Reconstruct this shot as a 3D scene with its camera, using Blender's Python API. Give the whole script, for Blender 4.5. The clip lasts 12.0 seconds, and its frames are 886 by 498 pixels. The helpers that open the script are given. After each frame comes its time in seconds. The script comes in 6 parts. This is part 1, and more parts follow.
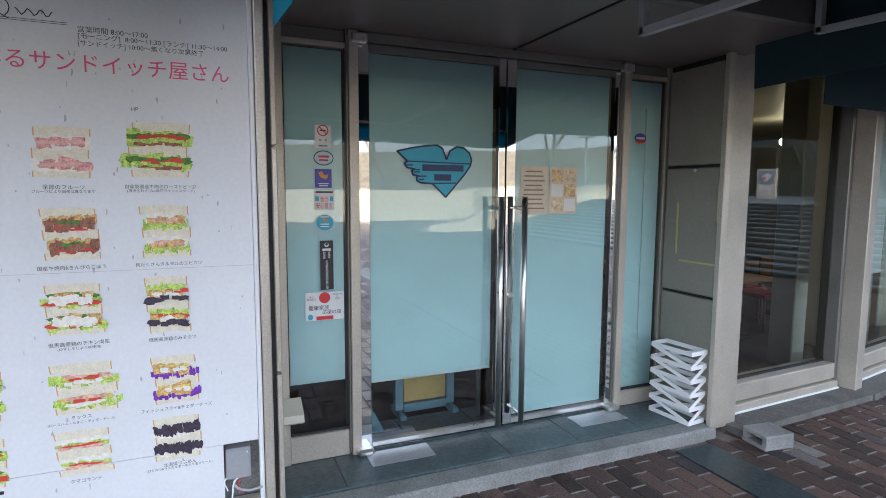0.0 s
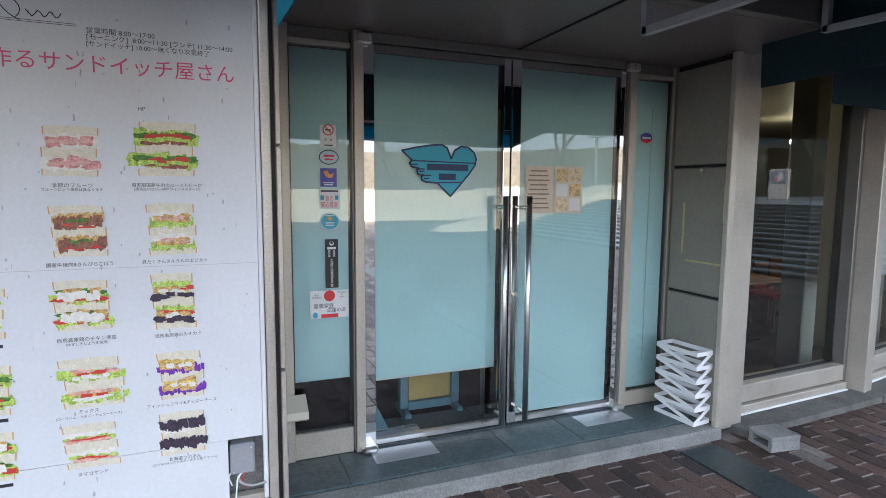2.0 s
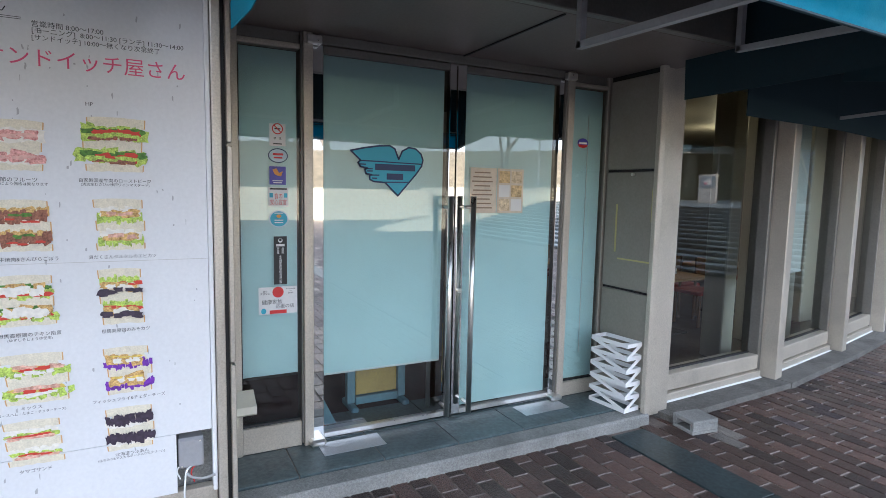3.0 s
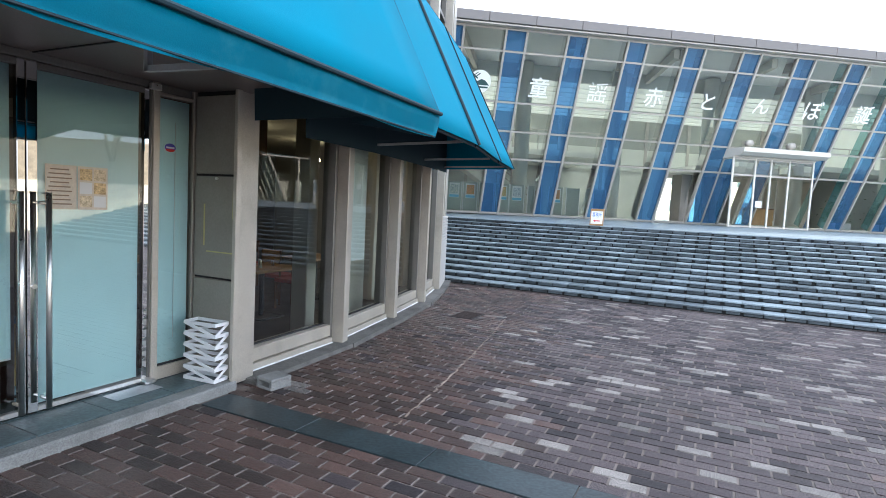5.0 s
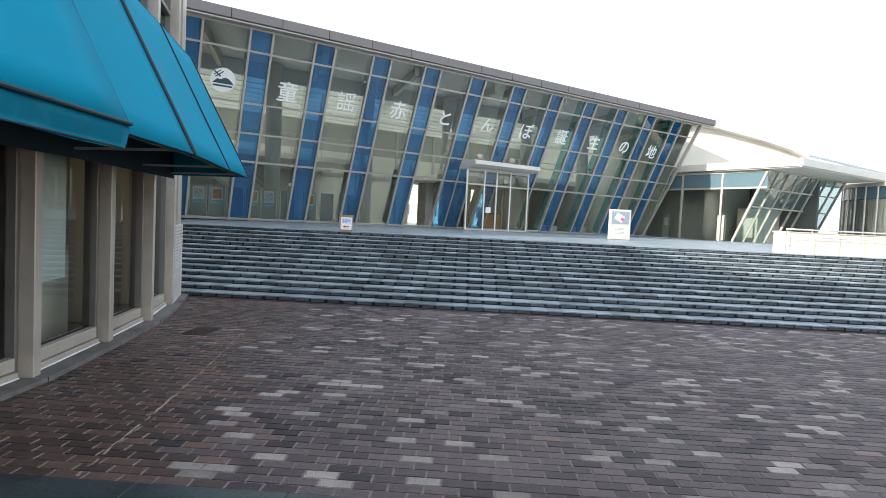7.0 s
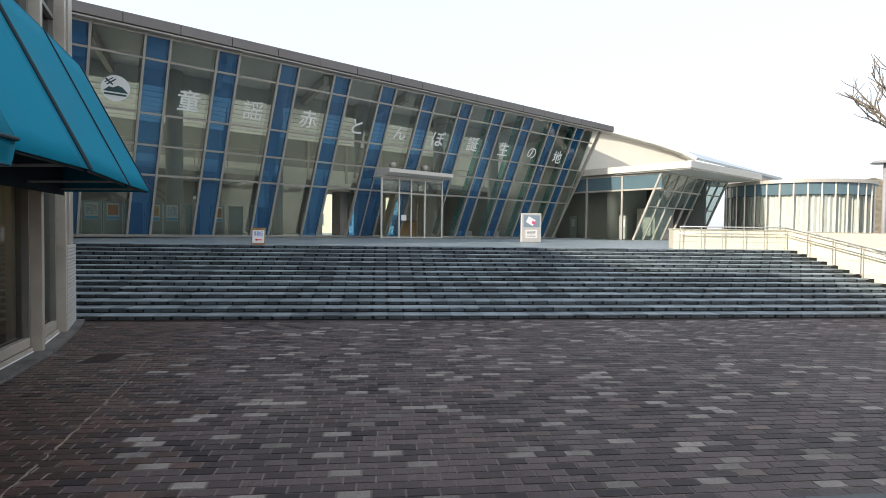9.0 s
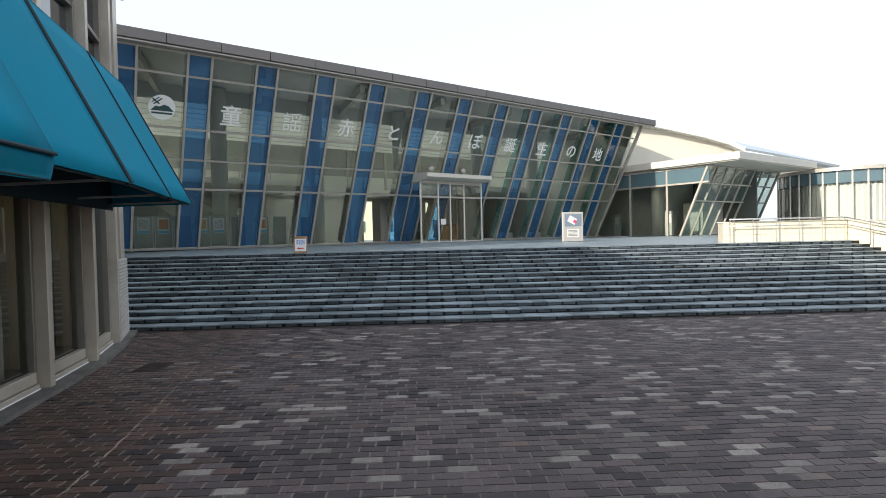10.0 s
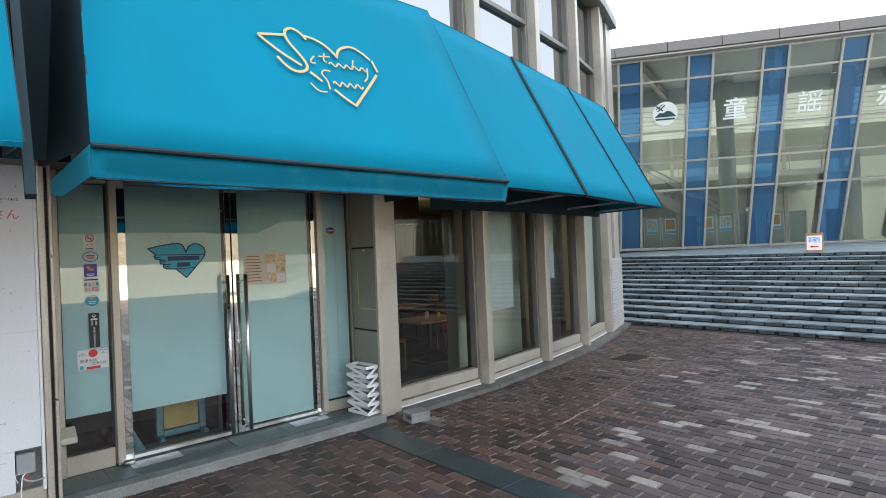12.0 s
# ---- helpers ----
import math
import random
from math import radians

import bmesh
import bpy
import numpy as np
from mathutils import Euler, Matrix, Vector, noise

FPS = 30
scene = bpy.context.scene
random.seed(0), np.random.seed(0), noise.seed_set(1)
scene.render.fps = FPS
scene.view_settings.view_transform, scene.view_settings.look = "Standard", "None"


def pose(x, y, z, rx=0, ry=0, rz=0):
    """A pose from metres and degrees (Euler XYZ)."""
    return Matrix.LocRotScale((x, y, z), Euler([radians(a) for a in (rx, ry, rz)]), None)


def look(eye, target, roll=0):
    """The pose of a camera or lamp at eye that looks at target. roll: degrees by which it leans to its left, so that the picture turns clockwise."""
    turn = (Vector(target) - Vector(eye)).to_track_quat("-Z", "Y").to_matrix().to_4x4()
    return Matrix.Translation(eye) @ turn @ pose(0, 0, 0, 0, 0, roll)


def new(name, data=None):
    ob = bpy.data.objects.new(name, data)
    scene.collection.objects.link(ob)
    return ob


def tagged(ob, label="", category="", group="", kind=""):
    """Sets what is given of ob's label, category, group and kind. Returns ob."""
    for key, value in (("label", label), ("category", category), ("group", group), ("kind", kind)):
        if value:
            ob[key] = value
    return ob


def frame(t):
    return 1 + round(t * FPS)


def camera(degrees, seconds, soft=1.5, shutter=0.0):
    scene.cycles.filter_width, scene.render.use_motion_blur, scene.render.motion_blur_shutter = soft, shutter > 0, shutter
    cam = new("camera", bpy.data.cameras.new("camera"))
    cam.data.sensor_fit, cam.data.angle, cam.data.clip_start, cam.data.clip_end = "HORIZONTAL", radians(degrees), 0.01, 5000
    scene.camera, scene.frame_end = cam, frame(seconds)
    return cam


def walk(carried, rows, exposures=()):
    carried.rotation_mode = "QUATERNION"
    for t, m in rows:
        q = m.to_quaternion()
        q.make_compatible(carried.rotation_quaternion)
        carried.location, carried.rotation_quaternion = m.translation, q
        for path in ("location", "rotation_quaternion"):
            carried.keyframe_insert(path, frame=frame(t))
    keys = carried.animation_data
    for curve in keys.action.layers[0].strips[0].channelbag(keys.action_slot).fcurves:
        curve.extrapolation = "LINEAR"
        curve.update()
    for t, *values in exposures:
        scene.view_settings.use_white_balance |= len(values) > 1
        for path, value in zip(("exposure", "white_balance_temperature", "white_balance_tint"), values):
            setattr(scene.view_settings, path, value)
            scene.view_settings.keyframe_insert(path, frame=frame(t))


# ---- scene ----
cam = camera(76.8, 12.0, soft=0.7)
PATH = [
    (0, (0.051, -0.039, 1.693), (-1.783, 0.732, 1.487), 0.3),
    (0.5, (0.053, -0.032, 1.693), (-1.785, 0.728, 1.487), 0.3),
    (1, (0.06, -0.049, 1.698), (-1.784, 0.698, 1.488), 0.4),
    (1.5, (0.067, -0.043, 1.697), (-1.778, 0.7, 1.489), 0.5),
    (2, (0.079, -0.014, 1.688), (-1.769, 0.725, 1.482), 0.4),
    (2.5, (0.113, 0.007, 1.679), (-1.726, 0.765, 1.475), 0.6),
    (3, (0.197, -0.073, 1.688), (-1.57, 0.842, 1.484), 1.2),
    (3.5, (0.378, -0.141, 1.714), (-1.219, 1.047, 1.517), 1.9),
    (3.7, (0.479, -0.138, 1.72), (-1.027, 1.165, 1.53), 2.0),
    (5.3, (1.152, -0.479, 1.704), (0.4, 1.368, 1.562), 3.0),
    (5.5, (1.219, -0.503, 1.722), (0.54, 1.373, 1.586), 2.9),
    (6, (1.35, -0.494, 1.78), (0.879, 1.445, 1.651), 2.8),
    (6.5, (1.428, -0.47, 1.808), (1.179, 1.512, 1.693), 2.9),
    (7, (1.462, -0.464, 1.81), (1.385, 1.532, 1.713), 2.8),
    (7.5, (1.483, -0.475, 1.81), (1.53, 1.523, 1.726), 2.4),
    (7.7, (1.486, -0.484, 1.814), (1.577, 1.512, 1.734), 2.2),
    (9.3, (1.411, -0.512, 1.823), (1.639, 1.474, 1.765), 0.5),
    (9.5, (1.401, -0.503, 1.812), (1.622, 1.484, 1.756), 0.1),
    (10, (1.511, -0.424, 1.785), (1.58, 1.574, 1.739), -1.3),
    (10.5, (1.661, -0.429, 1.772), (1.352, 1.547, 1.741), -2.0),
    (11, (1.827, -0.452, 1.772), (1.071, 1.399, 1.76), -2.4),
    (11.5, (2.074, -0.376, 1.774), (0.914, 1.253, 1.769), -2.6),
    (12, (2.296, -0.313, 1.8), (0.798, 1.013, 1.808), -2.4),
]
EXPOSURES = [(0.0, 1.52, 5820, 11), (2.5, 1.55, 5820, 11), (3.5, 1.69, 5850, 11), (5.5, 1.44, 5980, 10), (6.5, 1.03, 6150, 10), (7.5, 0.58, 6250, 10), (9.5, 0.08, 6450, 10), (10.5, 0.42, 6350, 9), (11.0, 0.8, 6350, 9), (12.0, 1.24, 6350, 8)]
walk(cam, [(t, look(eye, target, roll)) for t, eye, target, roll in PATH], EXPOSURES)

# ---- world and sun ----
SUN_AZ, SUN_EL = radians(-122.0), radians(24.0)   # azimuth from +y towards +x
world = bpy.data.worlds.new("World")
scene.world = world
world.use_nodes = True
wn = world.node_tree.nodes
sky = wn.new("ShaderNodeTexSky")
sky.sky_type = "NISHITA"
sky.sun_disc = False
sky.sun_elevation, sky.sun_rotation = SUN_EL, SUN_AZ
sky.air_density, sky.dust_density, sky.ozone_density = 1.0, 3.0, 1.0
wn["Background"].inputs[1].default_value = 0.15
haze = wn.new("ShaderNodeMix")   # thin bright cloud over the sky
haze.data_type = "RGBA"
haze.inputs[0].default_value = 0.55
haze.inputs[7].default_value = (9.5, 9.9, 10.6, 1)
world.node_tree.links.new(sky.outputs[0], haze.inputs[6])
world.node_tree.links.new(haze.outputs[2], wn["Background"].inputs[0])
sun = new("sun", bpy.data.lights.new("sun", "SUN"))
sun.data.energy, sun.data.angle, sun.data.color = 5.0, radians(0.6), (1.0, 0.9, 0.76)
sun.matrix_world = look((math.sin(SUN_AZ) * math.cos(SUN_EL) * 40, math.cos(SUN_AZ) * math.cos(SUN_EL) * 40, math.sin(SUN_EL) * 40), (0, 0, 0))


# ---- materials ----
def mat(name, colour, rough=0.6, metal=0.0, var=0.15, scale=8.0, fine=60.0, bump=0.15, spec=0.5, island=0.0, objrand=0.0, hue=None, stretch=(1, 1, 1), dirt=0.0, dirt_col=(0.03, 0.025, 0.02), coat=0.0, speck=0.0):
    """A surface with variation at two scales, fine relief and optional random tone per piece."""
    m = bpy.data.materials.new(name)
    m.use_nodes = True
    t = m.node_tree
    N, L = t.nodes, t.links
    p = N["Principled BSDF"]
    place = N.new("ShaderNodeNewGeometry").outputs["Position"]
    mp = N.new("ShaderNodeMapping")
    mp.inputs["Scale"].default_value = stretch
    L.new(place, mp.inputs[0])
    n1 = N.new("ShaderNodeTexNoise")
    n1.inputs["Scale"].default_value, n1.inputs["Detail"].default_value = scale, 5
    n2 = N.new("ShaderNodeTexNoise")
    n2.inputs["Scale"].default_value, n2.inputs["Detail"].default_value = fine, 3
    for n in (n1, n2):
        L.new(mp.outputs[0], n.inputs["Vector"])
    add = N.new("ShaderNodeMath")
    add.operation = "ADD"
    L.new(n1.outputs["Fac"], add.inputs[0])
    L.new(n2.outputs["Fac"], add.inputs[1])
    value = add.outputs[0]
    span = 2.0
    amount = max(island, objrand)
    if amount:
        both, wrap, mul = [N.new("ShaderNodeMath") for _ in range(3)]
        both.operation, wrap.operation, mul.operation = "ADD", "FRACT", "MULTIPLY_ADD"
        both.inputs[0].default_value = both.inputs[1].default_value = 0.0
        if island:
            L.new(N.new("ShaderNodeNewGeometry").outputs["Random Per Island"], both.inputs[0])
        if objrand:
            L.new(N.new("ShaderNodeObjectInfo").outputs["Random"], both.inputs[1])
        L.new(both.outputs[0], wrap.inputs[0])
        L.new(wrap.outputs[0], mul.inputs[0])
        mul.inputs[1].default_value = amount
        L.new(value, mul.inputs[2])
        value, span = mul.outputs[0], span + amount
    ramp = N.new("ShaderNodeMapRange")
    ramp.inputs["From Min"].default_value, ramp.inputs["From Max"].default_value = 0.6, span - 0.6
    L.new(value, ramp.inputs[0])
    mix = N.new("ShaderNodeMix")
    mix.data_type = "RGBA"
    lo = tuple(c * (1 - var) for c in colour)
    hi = tuple(min(1, c * (1 + var)) for c in (hue or colour))
    mix.inputs[6].default_value, mix.inputs[7].default_value = (*lo, 1), (*hi, 1)
    L.new(ramp.outputs[0], mix.inputs[0])
    colour_out = mix.outputs[2]
    if dirt:
        n3 = N.new("ShaderNodeTexNoise")
        n3.inputs["Scale"].default_value, n3.inputs["Detail"].default_value, n3.inputs["Roughness"].default_value = scale * 0.35, 8, 0.65
        L.new(mp.outputs[0], n3.inputs["Vector"])
        r3 = N.new("ShaderNodeMapRange")
        r3.inputs["From Min"].default_value, r3.inputs["From Max"].default_value, r3.inputs["To Max"].default_value = 0.52, 0.72, dirt
        L.new(n3.outputs["Fac"], r3.inputs[0])
        mx = N.new("ShaderNodeMix")
        mx.data_type = "RGBA"
        mx.inputs[7].default_value = (*dirt_col, 1)
        L.new(r3.outputs[0], mx.inputs[0])
        L.new(colour_out, mx.inputs[6])
        colour_out = mx.outputs[2]
    if speck:
        n4 = N.new("ShaderNodeTexNoise")
        n4.inputs["Scale"].default_value, n4.inputs["Detail"].default_value = 130, 4
        L.new(place, n4.inputs["Vector"])
        r4 = N.new("ShaderNodeMapRange")
        r4.inputs["From Min"].default_value, r4.inputs["From Max"].default_value, r4.inputs["To Min"].default_value, r4.inputs["To Max"].default_value = 0.35, 0.65, 1 - speck, 1 + speck
        L.new(n4.outputs["Fac"], r4.inputs[0])
        sc = N.new("ShaderNodeVectorMath")
        sc.operation = "SCALE"
        L.new(colour_out, sc.inputs[0])
        L.new(r4.outputs[0], sc.inputs["Scale"])
        colour_out = sc.outputs[0]
    L.new(colour_out, p.inputs["Base Color"])
    rr = N.new("ShaderNodeMapRange")
    rr.inputs["To Min"].default_value, rr.inputs["To Max"].default_value = max(0.02, rough - 0.12), min(1, rough + 0.12)
    L.new(n1.outputs["Fac"], rr.inputs[0])
    L.new(rr.outputs[0], p.inputs["Roughness"])
    p.inputs["Metallic"].default_value = metal
    p.inputs["Specular IOR Level"].default_value = spec
    p.inputs["Coat Weight"].default_value = coat
    if bump:
        b = N.new("ShaderNodeBump")
        b.inputs["Strength"].default_value, b.inputs["Distance"].default_value = bump, 0.01
        L.new(n2.outputs["Fac"], b.inputs["Height"])
        L.new(b.outputs[0], p.inputs["Normal"])
    return m


def plain(name, colour, rough=0.5, metal=0.0, emit=0.0):
    m = bpy.data.materials.new(name)
    m.use_nodes = True
    p = m.node_tree.nodes["Principled BSDF"]
    p.inputs["Base Color"].default_value = (*colour, 1)
    p.inputs["Roughness"].default_value, p.inputs["Metallic"].default_value = rough, metal
    if emit:
        p.inputs["Emission Color"].default_value = (*colour, 1)
        p.inputs["Emission Strength"].default_value = emit
    return m


def glass(name, tint=(0.9, 0.95, 0.94), ior=1.5, rough=0.0, film=None):
    """A thin pane: it lets light through, tinted, and mirrors by Fresnel."""
    m = bpy.data.materials.new(name)
    m.use_nodes = True
    N, L = m.node_tree.nodes, m.node_tree.links
    N.remove(N["Principled BSDF"])
    tr, gl, fr, mx = (N.new("ShaderNodeBsdf" + "Transparent"), N.new("ShaderNodeBsdfGlossy"), N.new("ShaderNodeFresnel"), N.new("ShaderNodeMixShader"))
    tr.inputs[0].default_value = (*tint, 1)
    gl.inputs["Roughness"].default_value = rough
    fr.inputs[0].default_value = ior
    L.new(fr.outputs[0], mx.inputs[0])
    clear = tr.outputs[0]
    if film:
        di, fm = N.new("ShaderNodeBsdfDiffuse"), N.new("ShaderNodeMixShader")
        di.inputs[0].default_value = (*film, 1)
        fm.inputs[0].default_value = 0.28
        L.new(clear, fm.inputs[1])
        L.new(di.outputs[0], fm.inputs[2])
        clear = fm.outputs[0]
    L.new(clear, mx.inputs[1])
    L.new(gl.outputs[0], mx.inputs[2])
    L.new(mx.outputs[0], N["Material Output"].inputs[0])
    return m


PAVER = mat("paver_brick", (0.009, 0.006, 0.009), 0.58, var=0.4, scale=0.8, fine=110, bump=1.0, spec=0.36, objrand=2.6, island=2.6, hue=(0.088, 0.067, 0.067), dirt=0.55, dirt_col=(0.14, 0.118, 0.104), speck=1.0)
PAVER_WET = mat("damp_paver_brick", (0.014, 0.008, 0.007), 0.36, var=0.4, scale=1.5, fine=110, bump=0.9, island=2.4, hue=(0.09, 0.05, 0.04), objrand=2.4, dirt=0.6, dirt_col=(0.16, 0.12, 0.1), speck=0.9)
PALE = mat("pale_paver", (0.12, 0.11, 0.1), 0.65, var=0.3, scale=9, fine=170, bump=0.8, spec=0.3, island=1.2, objrand=1.2, hue=(0.29, 0.26, 0.235), dirt=0.5, dirt_col=(0.06, 0.05, 0.048), speck=0.7)
JOINT = mat("sand_joint", (0.17, 0.14, 0.122), 0.85, var=0.5, scale=4, bump=0.4, dirt=0.9, dirt_col=(0.02, 0.017, 0.016))
SLATE = mat("slate_stone", (0.05, 0.075, 0.08), 0.45, var=0.4, scale=3, fine=40, bump=0.3, dirt=0.5, hue=(0.08, 0.11, 0.115))
STEP = mat("grey_green_step_stone", (0.085, 0.115, 0.135), 0.4, var=0.35, scale=2, fine=70, bump=0.5, objrand=0.8, island=0.8, hue=(0.28, 0.335, 0.365), dirt=0.6, dirt_col=(0.03, 0.038, 0.042), speck=0.4)
# Risers darker than treads: their shade and stains are put into colour.
RISERBLOCK = mat("shaded_stained_riser", (0.032, 0.043, 0.05), 0.6, var=0.35, scale=1.6, fine=60, bump=0.7, objrand=0.8, island=0.8, hue=(0.1, 0.122, 0.135), dirt=0.97, dirt_col=(0.006, 0.008, 0.008), speck=0.5)
RISER = mat("black_joint_shade", (0.006, 0.007, 0.008), 0.8, var=0.5, scale=5, fine=50, bump=0.4, hue=(0.014, 0.017, 0.017))
CONCRETE = mat("grey_concrete", (0.22, 0.22, 0.21), 0.8, var=0.35, scale=5, fine=80, bump=0.3, dirt=0.6, dirt_col=(0.06, 0.06, 0.055), speck=0.14)
METAL = mat("beige_painted_aluminium", (0.5, 0.455, 0.385), 0.38, metal=0.35, var=0.14, scale=3, fine=90, bump=0.05, dirt=0.35, dirt_col=(0.16, 0.13, 0.1), speck=0.08)
METAL_DK = mat("bronze_grey_aluminium", (0.2, 0.19, 0.17), 0.4, metal=0.4, var=0.15, scale=4, bump=0.03)
PANEL = mat("taupe_metal_panel", (0.29, 0.265, 0.225), 0.45, metal=0.25, var=0.12, scale=3, bump=0.04, dirt=0.25, dirt_col=(0.12, 0.1, 0.08))
STEEL = mat("brushed_steel", (0.74, 0.72, 0.68), 0.32, metal=1.0, var=0.1, scale=8, bump=0.02)
MIRROR = plain("polished_steel", (0.66, 0.65, 0.63), 0.03, 1.0)
AWNING = mat("turquoise_awning_canvas", (0.003, 0.205, 0.32), 0.8, var=0.1, scale=1.5, fine=200, bump=0.1, spec=0.12, dirt=0.25, dirt_col=(0.004, 0.17, 0.27))
VALANCE = mat("faded_turquoise_canvas", (0.006, 0.24, 0.36), 0.7, var=0.12, scale=3.5, fine=200, bump=0.12, spec=0.2, dirt=0.8, dirt_col=(0.09, 0.4, 0.48))
FROST = mat("aqua_frosted_film", (0.62, 0.79, 0.81), 0.35, var=0.06, scale=2, bump=0.0, spec=0.2)
GLASS = glass("window_glass", (0.78, 0.85, 0.82), 1.68)
DOORGLASS = glass("door_glass", (0.86, 0.93, 0.92), 1.9)
MUSGLASS = glass("pale_green_glass", (0.9, 0.95, 0.92), 1.62)
WINGGLASS = glass("green_reflecting_glass", (0.62, 0.75, 0.72), 2.0, film=(0.2, 0.3, 0.3))
BLUEGLASS = glass("blue_film_glass", (0.16, 0.42, 0.8), 1.75, film=(0.05, 0.22, 0.5))
WHITE = mat("white_paint", (0.78, 0.78, 0.78), 0.5, var=0.06, scale=3, bump=0.03)
BOARD = mat("weathered_white_board", (0.7, 0.7, 0.71), 0.55, var=0.06, scale=2, bump=0.04, dirt=0.25, dirt_col=(0.5, 0.5, 0.49))
CREAM = mat("cream_wall_tile", (0.82, 0.76, 0.6), 0.5, var=0.1, scale=2, bump=0.05, island=0.3)
CREAM_J = mat("cream_tile_joint", (0.45, 0.42, 0.34), 0.8, var=0.2)
DARK = plain("black_rubber", (0.015, 0.015, 0.016), 0.6)
INT_WALL = mat("cream_plaster", (0.68, 0.64, 0.54), 0.8, var=0.1, scale=2, bump=0.05)
# Darker than the column plaster: the room's dimness is put into colour.
DIMWALL = mat("shaded_room_plaster", (0.15, 0.13, 0.105), 0.8, var=0.15, scale=2, bump=0.05)
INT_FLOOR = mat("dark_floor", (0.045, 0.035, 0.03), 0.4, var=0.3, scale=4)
WOOD = mat("brown_wood", (0.17, 0.085, 0.04), 0.4, var=0.3, scale=3, fine=30, stretch=(1, 8, 1))
TRUNK = mat("grey_bark", (0.16, 0.13, 0.1), 0.9, var=0.4, scale=6, bump=0.6)
RUBBLE = mat("hill_woods", (0.07, 0.066, 0.045), 0.9, var=0.7, scale=0.35, fine=1.6, bump=0.6, hue=(0.17, 0.14, 0.095))
ROOFM = mat("white_metal_roof", (0.8, 0.8, 0.78), 0.35, metal=0.2, var=0.05)
INK = plain("black_print", (0.02, 0.02, 0.022), 0.5)
PINK = plain("pink_print", (0.72, 0.09, 0.2), 0.5)
BLUE_P = plain("blue_print", (0.045, 0.4, 0.56), 0.45)
NAVY = plain("navy_print", (0.015, 0.04, 0.12), 0.45)
RED = plain("red_print", (0.65, 0.03, 0.03), 0.45)
PURPLE = plain("violet_blue_print", (0.09, 0.08, 0.42), 0.45)
GOLD = plain("pale_gold_print", (0.55, 0.43, 0.2), 0.6)
LAMP = plain("lit_lamp_glass", (1.0, 0.8, 0.5), 0.5, emit=12.0)


COATED = glass("coated_upper_glass", (0.25, 0.3, 0.33), 5.5)
PALETILE = mat("pale_grey_tile", (0.5, 0.48, 0.45), 0.5, var=0.12, scale=4, bump=0.05)
SOFFIT = mat("brown_grey_soffit", (0.18, 0.145, 0.135), 0.42, metal=0.2, var=0.15, scale=2, bump=0.03, dirt=0.3)
TAPE = plain("yellowed_tape", (0.55, 0.48, 0.2), 0.5)
PLATE = mat("scuffed_steel", (0.5, 0.52, 0.55), 0.4, metal=0.8, var=0.15, scale=9, fine=120, bump=0.05, dirt=0.3)
PALEBLUE = plain("pale_blue_print", (0.55, 0.68, 0.75), 0.45)
ORANGE = plain("orange_print", (0.75, 0.32, 0.05), 0.45)
PAPER = mat("cream_paper", (0.7, 0.6, 0.47), 0.7, var=0.12, scale=9, bump=0.0)
PAPER2 = plain("white_paper", (0.78, 0.76, 0.72), 0.7)
BROWNINK = plain("brown_ink", (0.3, 0.2, 0.13), 0.6)
FOODA = mat("food_photo", (0.5, 0.28, 0.1), 0.5, var=0.5, scale=30, fine=80, bump=0.0, hue=(0.7, 0.5, 0.25))
FOODB = mat("bread_photo", (0.6, 0.42, 0.22), 0.5, var=0.4, scale=30, fine=80, bump=0.0, hue=(0.75, 0.6, 0.4))
BREAD = mat("bread_print", (0.72, 0.66, 0.52), 0.6, var=0.16, scale=40, fine=160, bump=0.0)
CRUST = plain("crust_print", (0.62, 0.36, 0.15), 0.6)
LEAF = mat("lettuce_print", (0.22, 0.42, 0.04), 0.6, var=0.6, scale=50, fine=150, bump=0.0, hue=(0.5, 0.62, 0.12))
MEAT = mat("meat_print", (0.16, 0.05, 0.03), 0.6, var=0.5, scale=60, fine=150, bump=0.0, hue=(0.3, 0.12, 0.07))
FRIED = mat("cutlet_print", (0.42, 0.17, 0.04), 0.6, var=0.5, scale=60, fine=150, bump=0.0, hue=(0.72, 0.45, 0.16))
CREAMP = mat("cream_print", (0.78, 0.74, 0.66), 0.6, var=0.1, scale=60, bump=0.0)
BERRY = mat("strawberry_print", (0.55, 0.12, 0.11), 0.6, var=0.4, scale=60, fine=150, bump=0.0, hue=(0.75, 0.4, 0.36))
PRAWN = mat("ham_print", (0.62, 0.3, 0.22), 0.6, var=0.3, scale=60, bump=0.0, hue=(0.72, 0.45, 0.34))
LEAFDARK = mat("dark_lettuce_print", (0.08, 0.2, 0.025), 0.6, var=0.5, scale=60, bump=0.0)
BERRYCORE = mat("pale_strawberry_print", (0.72, 0.42, 0.36), 0.6, var=0.15, scale=60, bump=0.0)
TOMATO = plain("tomato_print", (0.6, 0.05, 0.03), 0.6)
PURP = mat("purple_cabbage_print", (0.16, 0.03, 0.36), 0.6, var=0.5, scale=70, bump=0.0)
BEAN = mat("bean_paste_print", (0.045, 0.03, 0.05), 0.6, var=0.6, scale=70, bump=0.0)
EGG = mat("egg_print", (0.75, 0.55, 0.12), 0.6, var=0.3, scale=60, bump=0.0)
WALLCAT = mat("beige_wall_panel", (0.46, 0.43, 0.37), 0.5, var=0.1, scale=1.5, bump=0.04)
CABLE = plain("grey_cable", (0.35, 0.35, 0.35), 0.6)
IVORY = mat("ivory_plastic", (0.55, 0.52, 0.42), 0.4, var=0.05)
